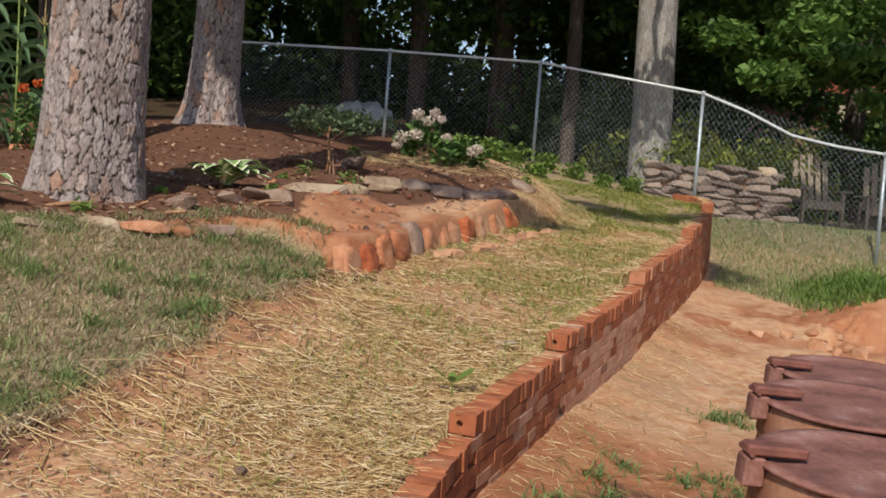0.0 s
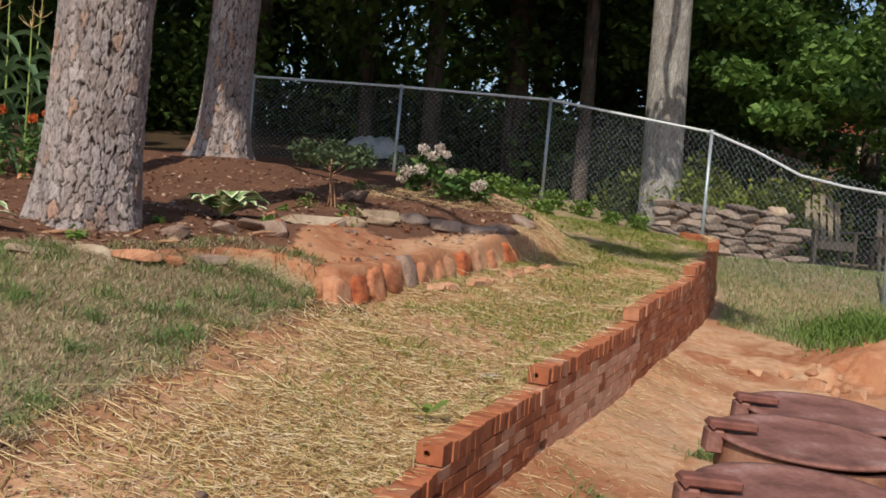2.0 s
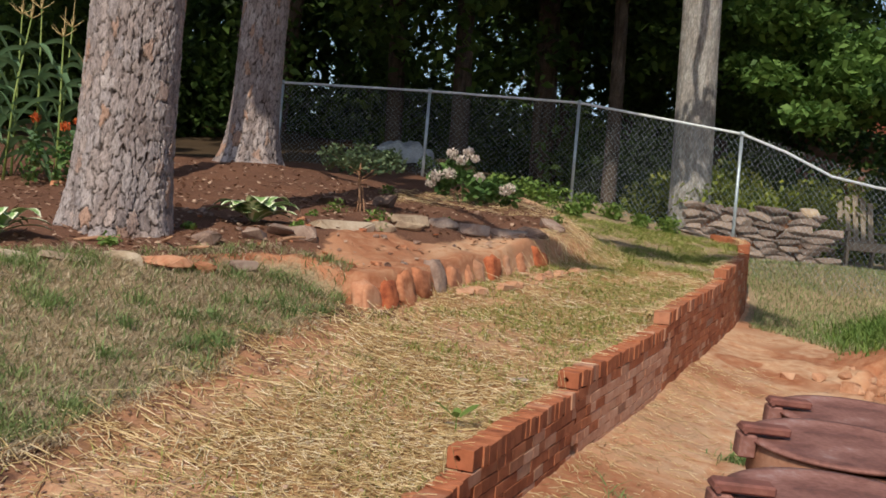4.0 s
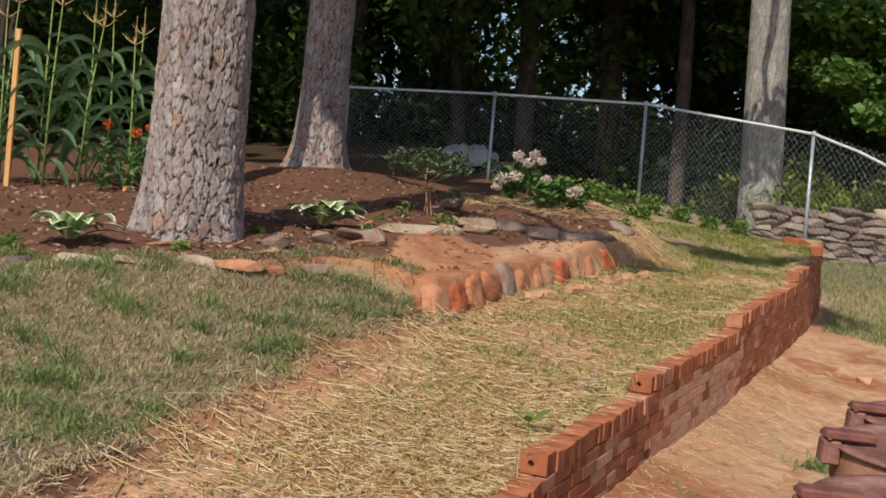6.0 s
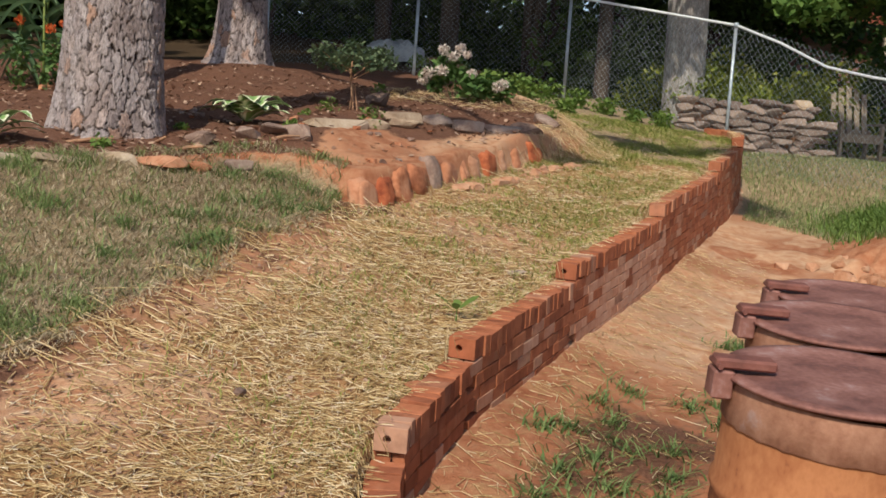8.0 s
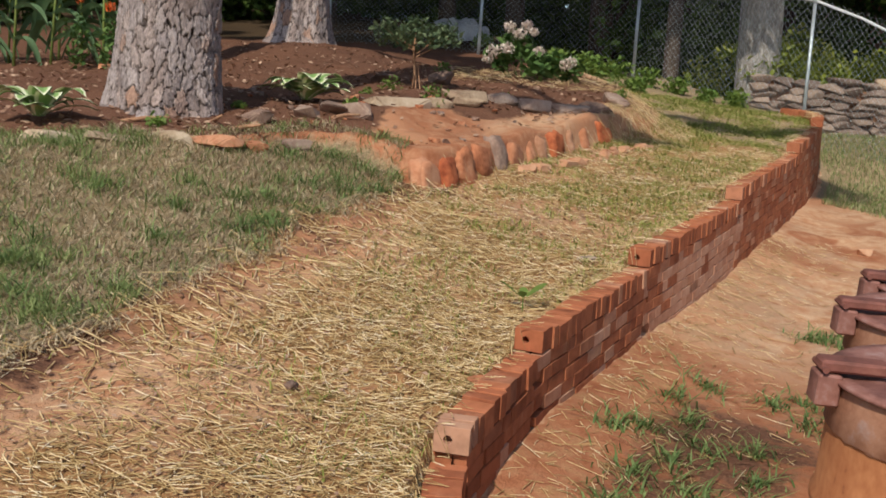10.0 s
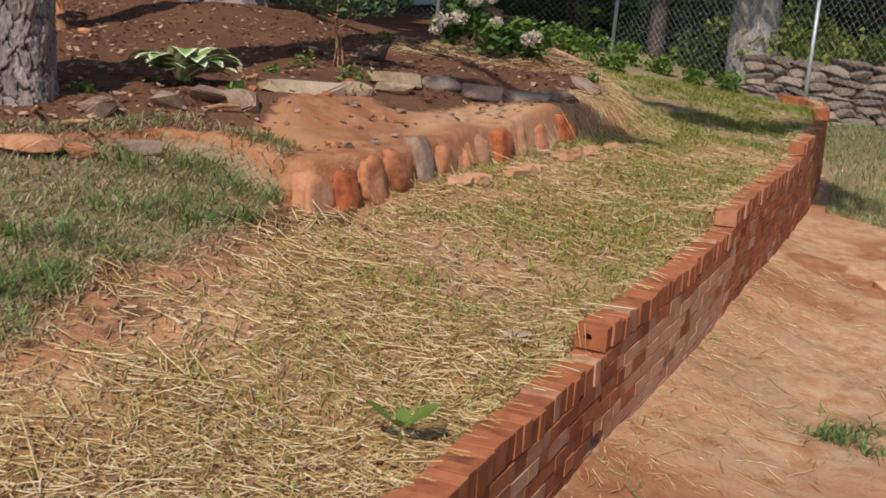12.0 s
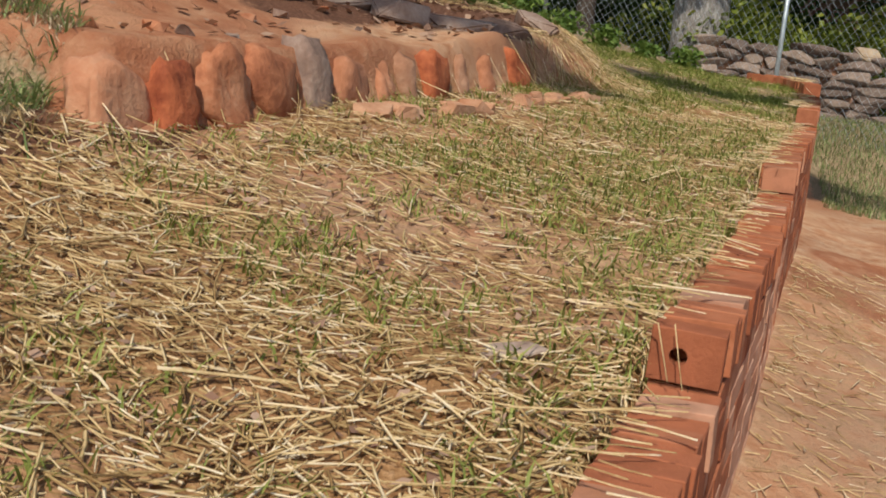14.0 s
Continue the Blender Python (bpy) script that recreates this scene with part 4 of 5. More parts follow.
# ---- rusty drums ----
def drum():
    root = tagged(new("steel_drum"), "rusty steel barrel with a hinged dark-red lid", "barrel", "rusty barrels")
    bm = bmesh.new()
    prof = [(0.288, 0.0), (0.288, 0.02), (0.283, 0.03), (0.283, 0.27), (0.292, 0.285), (0.292, 0.30), (0.283, 0.315), (0.283, 0.55), (0.292, 0.565), (0.292, 0.58), (0.283, 0.595), (0.283, 0.77)]
    rings = [[bm.verts.new((r * math.cos(a), r * math.sin(a), z)) for a in (2 * math.pi * k / 56 for k in range(56))] for r, z in prof]
    for a, b in zip(rings, rings[1:]):
        for k in range(56):
            bm.faces.new((a[k], a[(k + 1) % 56], b[(k + 1) % 56], b[k]))
    bm.faces.new(rings[0][::-1])
    part("body", bm, M_RUSTBODY, root, "orange rusted barrel side", True)
    bm = bmesh.new()
    V = []
    for j, (r, z) in enumerate(((0.287, 0.755), (0.290, 0.76), (0.289, 0.862), (0.282, 0.868))):
        V.append([bm.verts.new((r * math.cos(a), r * math.sin(a), z + (0.004 * noise.noise((a * 7, j, 0)) + 0.007 * noise.noise((a * 19, j, 4)) if j < 2 else 0))) for a in (2 * math.pi * k / 96 for k in range(96))])
    for a, b in zip(V, V[1:]):
        for k in range(96):
            bm.faces.new((a[k], a[(k + 1) % 96], b[(k + 1) % 96], b[k]))
    part("collar", bm, M_COLLAR, root, "scorched collar with a ragged lower edge", True)
    lid = bmesh.new()
    prof = [(0.30, 0.0), (0.305, 0.004), (0.303, 0.012), (0.27, 0.014), (0.26, 0.010), (0.10, 0.016), (0.0, 0.018)]
    rings = [[lid.verts.new((r * math.cos(a), r * math.sin(a), 0.882 + z + 0.012 * math.cos(a) * r / 0.3)) for a in (2 * math.pi * k / 64 for k in range(64))] for r, z in prof[:-1]]
    for a, b in zip(rings, rings[1:]):
        for k in range(64):
            lid.faces.new((a[k], a[(k + 1) % 64], b[(k + 1) % 64], b[k]))
    lid.faces.new(rings[-1])
    lid.faces.new(rings[0][::-1])
    lo = part("lid", lid, M_RUST, root, "dark-red rusted round lid", True)
    bm = bmesh.new()
    box(bm, (0.16, 0.06, 0.028), pose(-0.262, 0, 0.911), 0.006)
    part("hinge_bar", bm, M_BARSTEEL, lo, "rusted angle-iron hinge bar")
    bm = bmesh.new()
    box(bm, (0.055, 0.07, 0.075), pose(-0.318, 0, 0.855), 0.005)
    part("hinge_plate", bm, M_RUST, root, "welded hinge plate")
    bm = bmesh.new()
    tube(bm, [(-0.335, -0.042, 0.905), (-0.335, 0.042, 0.905)], 0.008, 8)
    part("hinge_pin", bm, M_BARSTEEL, root)
    return root


d0 = drum()
spots = [(1.10, 2.93, 1.0, 5), (1.34, 3.72, 1.04, 5), (1.59, 4.36, 1.06, 3)]
for i, (x, y, top, turn) in enumerate(spots):
    m = pose(x, y, min(top - 0.90, gz(x, y) + 0.05), 6, 2, turn)
    if i == 0:
        d0.matrix_basis = m
    else:
        copy_thing(d0, m)


# ---- stacked stone wall behind the fence ----
def stone_wall():
    root = tagged(new("stone_wall"), "low dry-stacked brown stone wall behind the fence", "stone wall")
    a, b = Vector((2.75, 15.7, 0)), Vector((4.5, 15.35, 0))
    root.location = (3.5, 15.55, 1.75)
    d = (b - a).normalized()
    L = (b - a).length
    r = random.Random(4)
    meshes = [rock_mesh("wall_stone", (1.12, 1.1, 1.12), 90 + k, M_WALLSTONE, 18, 0.04) for k in range(6)]
    z = 0
    bm = bmesh.new()
    mid = a.lerp(b, 0.5)
    box(bm, (L - 0.1, 0.22, 0.85), Matrix.Translation(Vector((mid.x, mid.y + 0.06, 1.92)) - root.location) @ pose(0, 0, 0, 0, 4.5, math.degrees(math.atan2(d.y, d.x))))
    part("core", bm, M_BROWNSTONE, root, "dark earth packed between stones")
    for row in range(11):
        h = r.uniform(0.075, 0.115)
        s = r.uniform(-0.05, 0.05)
        while s < L:
            w = r.uniform(0.18, 0.46)
            p = a + d * (s + w / 2)
            foot = 1.86 - 0.10 * (s / L) * 1.6
            zc = foot - 0.12 + z + h / 2 - 0.02
            top = 2.44 - 0.06 * s / L
            if zc < top:
                o = part("wall_stone", meshes[r.randrange(6)], None, root)
                o.matrix_basis = Matrix.Translation(Vector((p.x, p.y - 0.03 + r.uniform(-0.02, 0.02), zc)) - root.location) @ pose(0, 0, 0, r.uniform(-4, 4), r.uniform(-5, 5), math.degrees(math.atan2(d.y, d.x))) @ Matrix.Diagonal((w * 1.10, 0.30, h * 1.30, 1))
            s += w
        z += h
    # pale cap stone at the end
    stone("cap_stone", (4.38, 15.34, 2.40), (0.30, 0.26, 0.15), 0, 99, M_FLATSTONE, "pale rounded cap stone on the wall end", "", flat=0.55)
    for i, (x, y) in enumerate(((3.75, 15.0), (4.2, 14.75), (4.75, 14.6))):
        stone("field_stone", (x, y, gz(x, y) + 0.02), (0.3, 0.2, 0.08), 10, 110 + i, M_FLATSTONE, "flat pale stone in the grass below the wall", "stones in the grass")


stone_wall()


# ---- wooden chairs and house behind the fence ----
def garden_chair():
    root = tagged(new("garden_chair"), "weathered slat-backed wooden garden chair in deep shade", "chair", "chairs behind the fence")

    def plank(name, size, at, rx=0):
        bm = bmesh.new()
        box(bm, size, pose(*at, rx), 0.006)
        part(name, bm, M_CHAIRWOOD, root)
    for k, h in enumerate((0.68, 0.76, 0.80, 0.76, 0.68)):
        plank("back_slat", (0.085, 0.022, h), (-0.24 + k * 0.12, 0.24 + 0.07 * (h - 0.68), 0.36 + h / 2), -14)
    for z in (0.46, 0.86):
        plank("back_rail", (0.60, 0.03, 0.06), (0, 0.20 + 0.25 * (z - 0.4), z), -14)
    for k in range(4):
        plank("seat_slat", (0.58, 0.10, 0.022), (0, -0.24 + 0.115 * k, 0.40 - 0.012 * k))
    plank("apron", (0.60, 0.025, 0.12), (0, -0.30, 0.33))
    for x in (-0.31, 0.31):
        plank("leg", (0.045, 0.09, 0.56), (x, -0.26, 0.27))
        plank("leg", (0.045, 0.09, 0.50), (x, 0.24, 0.24), 12)
        plank("armrest", (0.13, 0.66, 0.024), (x * 1.12, -0.04, 0.565))
    return root


chair = garden_chair()
chair.matrix_basis = pose(5.62, 16.9, gz(5.62, 16.9) - 0.01, 0, 0, 6)
copy_thing(chair, pose(6.72, 17.0, gz(6.72, 17.0) - 0.01, 0, 0, -8))


def house():
    root = tagged(new("house"), "brown-sided neighbouring house with a red roof and white window", "house")
    x0, y0 = 10.75, 27.0
    g = gz(x0, y0)
    root.location = (x0, y0, g)
    bm = bmesh.new()
    box(bm, (8.0, 6.0, 3.4), pose(0.6, 3, 1.4))
    part("wall", bm, M_HOUSEWALL, root)
    for k in range(12):
        bm = bmesh.new()
        box(bm, (8.02, 0.025, 0.20), pose(0.6, -0.012, 0.2 + 0.245 * k, 4))
        part("siding_board", bm, M_HOUSEWALL, root)
    bm = bmesh.new()
    pts = [(-3.9, -0.7, 3.0), (5.1, -0.7, 3.0), (5.1, 3, 4.9), (-3.9, 3, 4.9), (5.1, 6.7, 3.0), (-3.9, 6.7, 3.0)]
    v = [bm.verts.new(p) for p in pts]
    bm.faces.new((v[0], v[1], v[2], v[3]))
    bm.faces.new((v[3], v[2], v[4], v[5]))
    bmesh.ops.solidify(bm, geom=bm.faces[:], thickness=0.14)
    part("roof", bm, M_ROOF, root, "red-brown shingle roof")
    bm = bmesh.new()
    box(bm, (8.9, 0.05, 0.22), pose(0.6, -0.72, 2.93), 0.01)
    part("fascia", bm, M_ROOF, root)
    for x in (-1.5, -0.93):
        bm = bmesh.new()
        box(bm, (0.16, 0.16, 2.9), pose(x, -0.5, 1.4), 0.01)
        part("porch_post", bm, M_PALEWOOD, root, "pale wooden porch post")
    win = part("window", raw("window_pane", [(-0.5, -0.03, 1.55), (0.75, -0.03, 1.55), (0.75, -0.03, 2.45), (-0.5, -0.03, 2.45)], [(0, 1, 2, 3)], M_GLASS), None, root, "dark glass window")
    for size, at in (((0.09, 0.06, 0.95), (-0.54, -0.06, 2.0)), ((0.09, 0.06, 0.95), (0.79, -0.06, 2.0)), ((1.42, 0.06, 0.09), (0.125, -0.06, 2.5)), ((1.42, 0.08, 0.09), (0.125, -0.06, 1.51)), ((1.24, 0.05, 0.05), (0.125, -0.055, 2.0))):
        bm = bmesh.new()
        box(bm, size, pose(*at), 0.006)
        part("frame", bm, M_WHITE, win, "white painted frame")


house()

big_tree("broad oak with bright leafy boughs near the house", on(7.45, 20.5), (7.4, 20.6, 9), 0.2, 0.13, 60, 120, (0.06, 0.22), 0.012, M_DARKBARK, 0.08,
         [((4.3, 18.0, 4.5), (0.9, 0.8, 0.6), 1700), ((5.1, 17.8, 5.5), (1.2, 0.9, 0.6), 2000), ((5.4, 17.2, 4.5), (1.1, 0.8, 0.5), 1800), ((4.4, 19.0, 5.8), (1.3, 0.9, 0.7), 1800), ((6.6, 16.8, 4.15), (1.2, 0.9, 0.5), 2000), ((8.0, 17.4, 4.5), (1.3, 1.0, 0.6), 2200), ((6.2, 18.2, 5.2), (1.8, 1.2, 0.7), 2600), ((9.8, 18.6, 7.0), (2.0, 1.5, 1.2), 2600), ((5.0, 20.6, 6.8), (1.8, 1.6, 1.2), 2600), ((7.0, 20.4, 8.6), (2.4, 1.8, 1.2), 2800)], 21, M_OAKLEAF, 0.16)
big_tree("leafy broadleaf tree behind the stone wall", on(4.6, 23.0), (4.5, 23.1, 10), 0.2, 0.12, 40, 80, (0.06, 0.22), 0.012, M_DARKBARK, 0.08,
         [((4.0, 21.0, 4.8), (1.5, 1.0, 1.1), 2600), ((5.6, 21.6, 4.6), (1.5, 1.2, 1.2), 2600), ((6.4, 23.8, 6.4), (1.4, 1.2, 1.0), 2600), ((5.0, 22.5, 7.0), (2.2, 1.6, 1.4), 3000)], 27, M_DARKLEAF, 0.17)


# stands out of view; added so its crowns keep sun off the chairs
big_tree("unseen tree added beside the yard to cast shade", on(8.2, 10.2), (8.0, 10.4, 11), 0.24, 0.14, 40, 80, (0.08, 0.2), 0.012, M_DARKBARK, 0.08,
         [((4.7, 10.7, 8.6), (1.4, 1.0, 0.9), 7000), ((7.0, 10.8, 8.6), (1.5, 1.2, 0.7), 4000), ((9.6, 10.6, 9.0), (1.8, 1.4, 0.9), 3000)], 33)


def bushes():
    vine = leaf_mesh("vine_bank", [(k * 0.42 - 1.2, 0.1 * math.sin(k), 0.45 + 0.18 * math.sin(k * 1.7)) for k in range(7)], [(0.42, 0.35, 0.5)] * 7, [330] * 7, 0.10, M_IVY, 61)
    for x, y, s in ((3.95, 16.5, 1.0), (4.5, 17.3, 1.25), (3.4, 17.6, 1.0)):
        o = tagged(new("vine_bush", vine), "yellow-green sunlit vines behind the stone wall", "bush", "vines behind the wall")
        o.matrix_basis = pose(x, y, max(gz(x, y), 1.9), 0, 0, random.uniform(-20, 20)) @ Matrix.Diagonal((0.85 * s, s, s, 1))
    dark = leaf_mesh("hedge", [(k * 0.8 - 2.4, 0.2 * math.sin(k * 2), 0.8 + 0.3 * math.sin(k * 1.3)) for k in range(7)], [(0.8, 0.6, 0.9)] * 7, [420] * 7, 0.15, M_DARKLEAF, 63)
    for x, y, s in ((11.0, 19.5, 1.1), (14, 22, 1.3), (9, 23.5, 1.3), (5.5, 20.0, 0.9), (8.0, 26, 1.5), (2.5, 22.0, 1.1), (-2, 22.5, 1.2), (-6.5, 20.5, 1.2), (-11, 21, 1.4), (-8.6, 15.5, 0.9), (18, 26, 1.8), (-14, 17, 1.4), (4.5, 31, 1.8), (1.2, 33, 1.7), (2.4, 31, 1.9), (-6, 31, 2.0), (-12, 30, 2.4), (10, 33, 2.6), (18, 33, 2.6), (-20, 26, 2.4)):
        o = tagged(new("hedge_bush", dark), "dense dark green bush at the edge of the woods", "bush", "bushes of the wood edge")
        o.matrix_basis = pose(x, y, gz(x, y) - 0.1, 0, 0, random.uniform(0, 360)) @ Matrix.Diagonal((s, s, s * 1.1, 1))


bushes()


# ---- plants of the beds ----
def blade_leaf(bm_v, bm_f, marg, base, yaw, length, width, lift, curl, n=7, fold=0.12, margin=True):
    """One broad pointed leaf that arches over, with its margin marked."""
    c, s = math.cos(yaw), math.sin(yaw)
    i0 = len(bm_v)
    for k in range(n + 1):
        t = k / n
        out = length * (t - 0.12 * t * t)
        up = length * (lift * t - curl * t * t)
        w = width * (math.sin(math.pi * min(1, t * 0.92 + 0.06)) ** 0.8) * (1 if t < 0.98 else 0.05)
        for q in (-1, -0.55, 0, 0.55, 1):
            px, py, pz = out * c - q * w * s, out * s + q * w * c, up + fold * width * abs(q) + 0.02 * width * math.sin(9 * t + q)
            bm_v.append((base[0] + px, base[1] + py, base[2] + pz))
            marg.append(min(1.0, 0.30 + 0.62 * abs(q) ** 2 + (0.4 if t > 0.9 else 0)))
    for k in range(n):
        for j in range(4):
            a = i0 + k * 5 + j
            bm_f.append((a, a + 1, a + 6, a + 5))


def arch(rise):
    return rise, rise * 0.78


def hosta(at, leaves, size, seed):
    r = random.Random(seed)
    root = tagged(new("hosta"), "hosta with green leaves edged in cream, in mulch", "plant", "hostas")
    root.location = at
    for k in range(leaves):
        V, F, M = [], [], []
        t = k / leaves
        blade_leaf(V, F, M, (0.02 * math.cos(k), 0.02 * math.sin(k), 0.0), k * 2.4 + r.uniform(-0.3, 0.3), size * r.uniform(0.6, 1.1), size * r.uniform(0.17, 0.24), *arch(r.uniform(0.6, 1.3) + 0.6 * t))
        part("leaf", raw("leaf", V, F, M_HOSTA, True, {"margin": M}), None, root)


hosta(on(-1.62, 8.15, 0.02), 32, 0.36, 1)
hosta(on(-2.80, 6.45, 0.02), 20, 0.33, 2)


def limb_bm_small(a, b):
    bm = bmesh.new()
    a, b = Vector(a), Vector(b)
    tube(bm, [a, a.lerp(b, 0.5) + Vector((0, 0, -0.01)), b], [0.005, 0.004, 0.002], 5)
    return bm


def sapling():
    root = tagged(new("sapling_tree"), "small bushy sapling with a thin bare stem", "sapling")
    x, y = -1.05, 9.63
    root.location = on(x, y)
    bm = bmesh.new()
    tube(bm, [(0, 0, -0.05), (0.01, 0, 0.15), (-0.01, 0.01, 0.32), (0.0, 0, 0.5)], [0.014, 0.012, 0.010, 0.006], 7)
    part("stem", bm, M_TWIG, root, smooth=True)
    for k in range(7):
        a = k * 0.9
        part("branch", limb_bm_small((0, 0, 0.26 + 0.02 * k), (0.28 * math.cos(a), 0.22 * math.sin(a), 0.44 + 0.04 * math.sin(k * 2))), M_TWIG, root)
    cs = [(0.26 * math.cos(k * 0.9), 0.2 * math.sin(k * 0.9), 0.44 + 0.05 * math.sin(k * 2)) for k in range(8)] + [(0, 0, 0.52)]
    part("crown", leaf_mesh("crown", cs, [(0.15, 0.13, 0.09)] * 9, [130] * 9, 0.045, M_SHRUB, 5), None, root)
    for sx in (0.03, 0.07):
        bm = bmesh.new()
        tube(bm, [(sx, 0.0, -0.03), (sx * 0.4, 0.02, 0.22)], 0.006, 6)
        part("stake", bm, M_TWIG, root)


sapling()


def hydrangea():
    root = tagged(new("hydrangea"), "hydrangea bush with pale pink and cream flower heads", "flowering bush")
    x, y = -0.16, 11.35
    root.location = on(x, y)
    root.scale = (0.85, 0.85, 0.82)
    cs = [(-0.32, 0, 0.22), (0.0, 0.05, 0.28), (0.3, -0.05, 0.2), (0.5, -0.1, 0.12), (0.15, -0.2, 0.14), (-0.15, 0.15, 0.42)]
    part("foliage", leaf_mesh("foliage", cs, [(0.20, 0.18, 0.17)] * 6, [110] * 6, 0.10, M_HYDLEAF, 15, 0.5), None, root)
    for k, (fx, fy, fz, s) in enumerate([(-0.38, -0.16, 0.30, 0.085), (-0.22, -0.20, 0.33, 0.09), (-0.10, -0.05, 0.52, 0.085), (-0.22, 0.05, 0.60, 0.08), (-0.02, 0.05, 0.64, 0.07), (-0.44, -0.1, 0.20, 0.07), (0.14, -0.16, 0.32, 0.07), (0.46, -0.22, 0.18, 0.08), (0.52, -0.18, 0.22, 0.07), (0.06, 0.0, 0.56, 0.06)]):
        part("flower_head", leaf_mesh("flower_head", [(fx, fy, fz)], [(s, s, s * 0.85)], [150], 0.035, M_PETAL, 200 + k, 1.0), None, root, "pale pink domed flower head")
        part("stalk", limb_bm_small((fx * 0.4, fy * 0.3, 0.0), (fx, fy, fz)), M_HYDLEAF, root)


hydrangea()


def corn(at, hgt, seed, tassel=True):
    r = random.Random(seed)
    root = tagged(new("corn_plant"), "tall green corn stalk with arching leaves and tassel", "corn", "corn row")
    root.location = at
    bm = bmesh.new()
    lean = r.uniform(-0.08, 0.14)
    tube(bm, [(0, 0, -0.05), (lean * 0.3, 0, hgt * 0.5), (lean, 0.02, hgt)], [0.014, 0.011, 0.005], 7)
    part("stalk", bm, M_CORNSTALK, root, smooth=True)
    for k in range(9):
        t = 0.12 + 0.08 * k
        V, F, M = [], [], []
        blade_leaf(V, F, M, (lean * t * t, 0, hgt * t), (k % 2) * math.pi + r.uniform(-0.6, 0.6), r.uniform(0.35, 0.6), 0.062, r.uniform(0.6, 1.1), r.uniform(1.0, 1.8), 8, 0.6)
        part("leaf", raw("leaf", V, F, M_CORN, True), None, root)
    if tassel:
        for k in range(6):
            a = k * 1.05
            part("tassel", limb_bm_small((lean, 0.02, hgt - 0.02), (lean + 0.13 * math.cos(a) * (k > 0), 0.02 + 0.13 * math.sin(a) * (k > 0), hgt + (0.26 if k == 0 else 0.08))), M_TASSEL, root)


for i, (x, y, h) in enumerate([(-4.75, 10.0, 1.75), (-4.95, 10.3, 1.9), (-4.45, 10.1, 1.55), (-4.2, 10.2, 1.65), (-3.95, 10.1, 1.4), (-5.2, 10.0, 1.6), (-4.1, 10.5, 1.5), (-5.4, 10.4, 1.8), (-4.6, 10.6, 1.6), (-3.8, 10.4, 1.15)]):
    corn(on(x, y), h, 300 + i)
bm = bmesh.new()
box(bm, (0.05, 0.04, 1.5), pose(0, 0, 0.72), 0.004)
stake = part("garden_stake", bm, M_STAKE)
stake.location = on(-5.02, 9.85)
tagged(stake, "orange-brown sawn wooden stake among corn", "stake")

for i, (x, y, z) in enumerate([(-4.12, 9.9, 0.62), (-3.86, 9.95, 0.55), (-3.72, 9.9, 0.6)]):
    root = tagged(new("garden_flower"), "orange-red garden flower on a thin stem", "flower", "orange flowers")
    root.location = on(x, y)
    part("stem", limb_bm_small((0, 0, -0.02), (0.02, 0, z)), M_HYDLEAF, root)
    part("bloom", leaf_mesh("bloom", [(0.02, 0, z)], [(0.05, 0.05, 0.045)], [60], 0.035, M_ORANGE, 410 + i, 1.0), None, root)
    part("foliage", leaf_mesh("foliage", [(0, 0, 0.15), (0, 0, 0.35)], [(0.12, 0.12, 0.14)] * 2, [60, 50], 0.06, M_HYDLEAF, 420 + i), None, root)

# clay-smeared young trunk beyond the pine, with chips at its foot
bm = bmesh.new()
rings = tube(bm, [(0, 0, -0.1), (0, 0, 0.03), (0.0, 0, 0.12), (-0.01, 0, 0.4), (-0.02, 0.02, 1.4), (0.0, 0.05, 6.5)], [0.24, 0.20, 0.155, 0.14, 0.13, 0.09], 22)
for v in bm.verts:
    v.co += Vector((v.co.x, v.co.y, 0)) * 0.25 * noise.noise(v.co * 5)
young = new("tree")
young.location = on(-3.5, 10.5)
tagged(young, "slim tree with orange clay-smeared bark at its foot", "tree")
part("trunk", bm, M_CLAYBARK, young, smooth=True)
part("crown", leaf_mesh("crown", [(0, 0, 6.4), (0.5, 0.3, 6.8), (-0.6, 0.2, 6.9)], [(1.0, 1.0, 0.7)] * 3, [700] * 3, 0.15, M_OAKLEAF, 500), None, young)
for i in range(7):
    x, y = -3.5 + random.uniform(-0.5, 0.5), 10.25 + random.uniform(-0.25, 0.05)
    stone("bark_chunk", (x, y, gz(x, y) + 0.02), (random.uniform(0.1, 0.2), 0.1, 0.07), random.uniform(0, 180), 520 + i, M_CLAYSTONE, "broken orange bark and clay chunk", "chunks at the tree foot")

# pale tarp heap behind the fence
bm = bmesh.new()
bmesh.ops.create_grid(bm, x_segments=24, y_segments=16, size=0.5)
for v in bm.verts:
    e = max(0, 1 - (2 * abs(v.co.x)) ** 4) * max(0, 1 - (2 * abs(v.co.y)) ** 4)
    v.co = Vector((v.co.x * 0.95, v.co.y * 0.6, 0.30 * e ** 0.35 * (1 + 0.45 * noise.noise(v.co * 5)) + 0.04 * noise.noise(v.co * 11)))
tarp = part("tarp_cover", bm, M_TARP, smooth=True)
tarp.location = on(-1.35, 17.0)
tagged(tarp, "heap covered with a pale grey tarp behind the fence", "tarp")


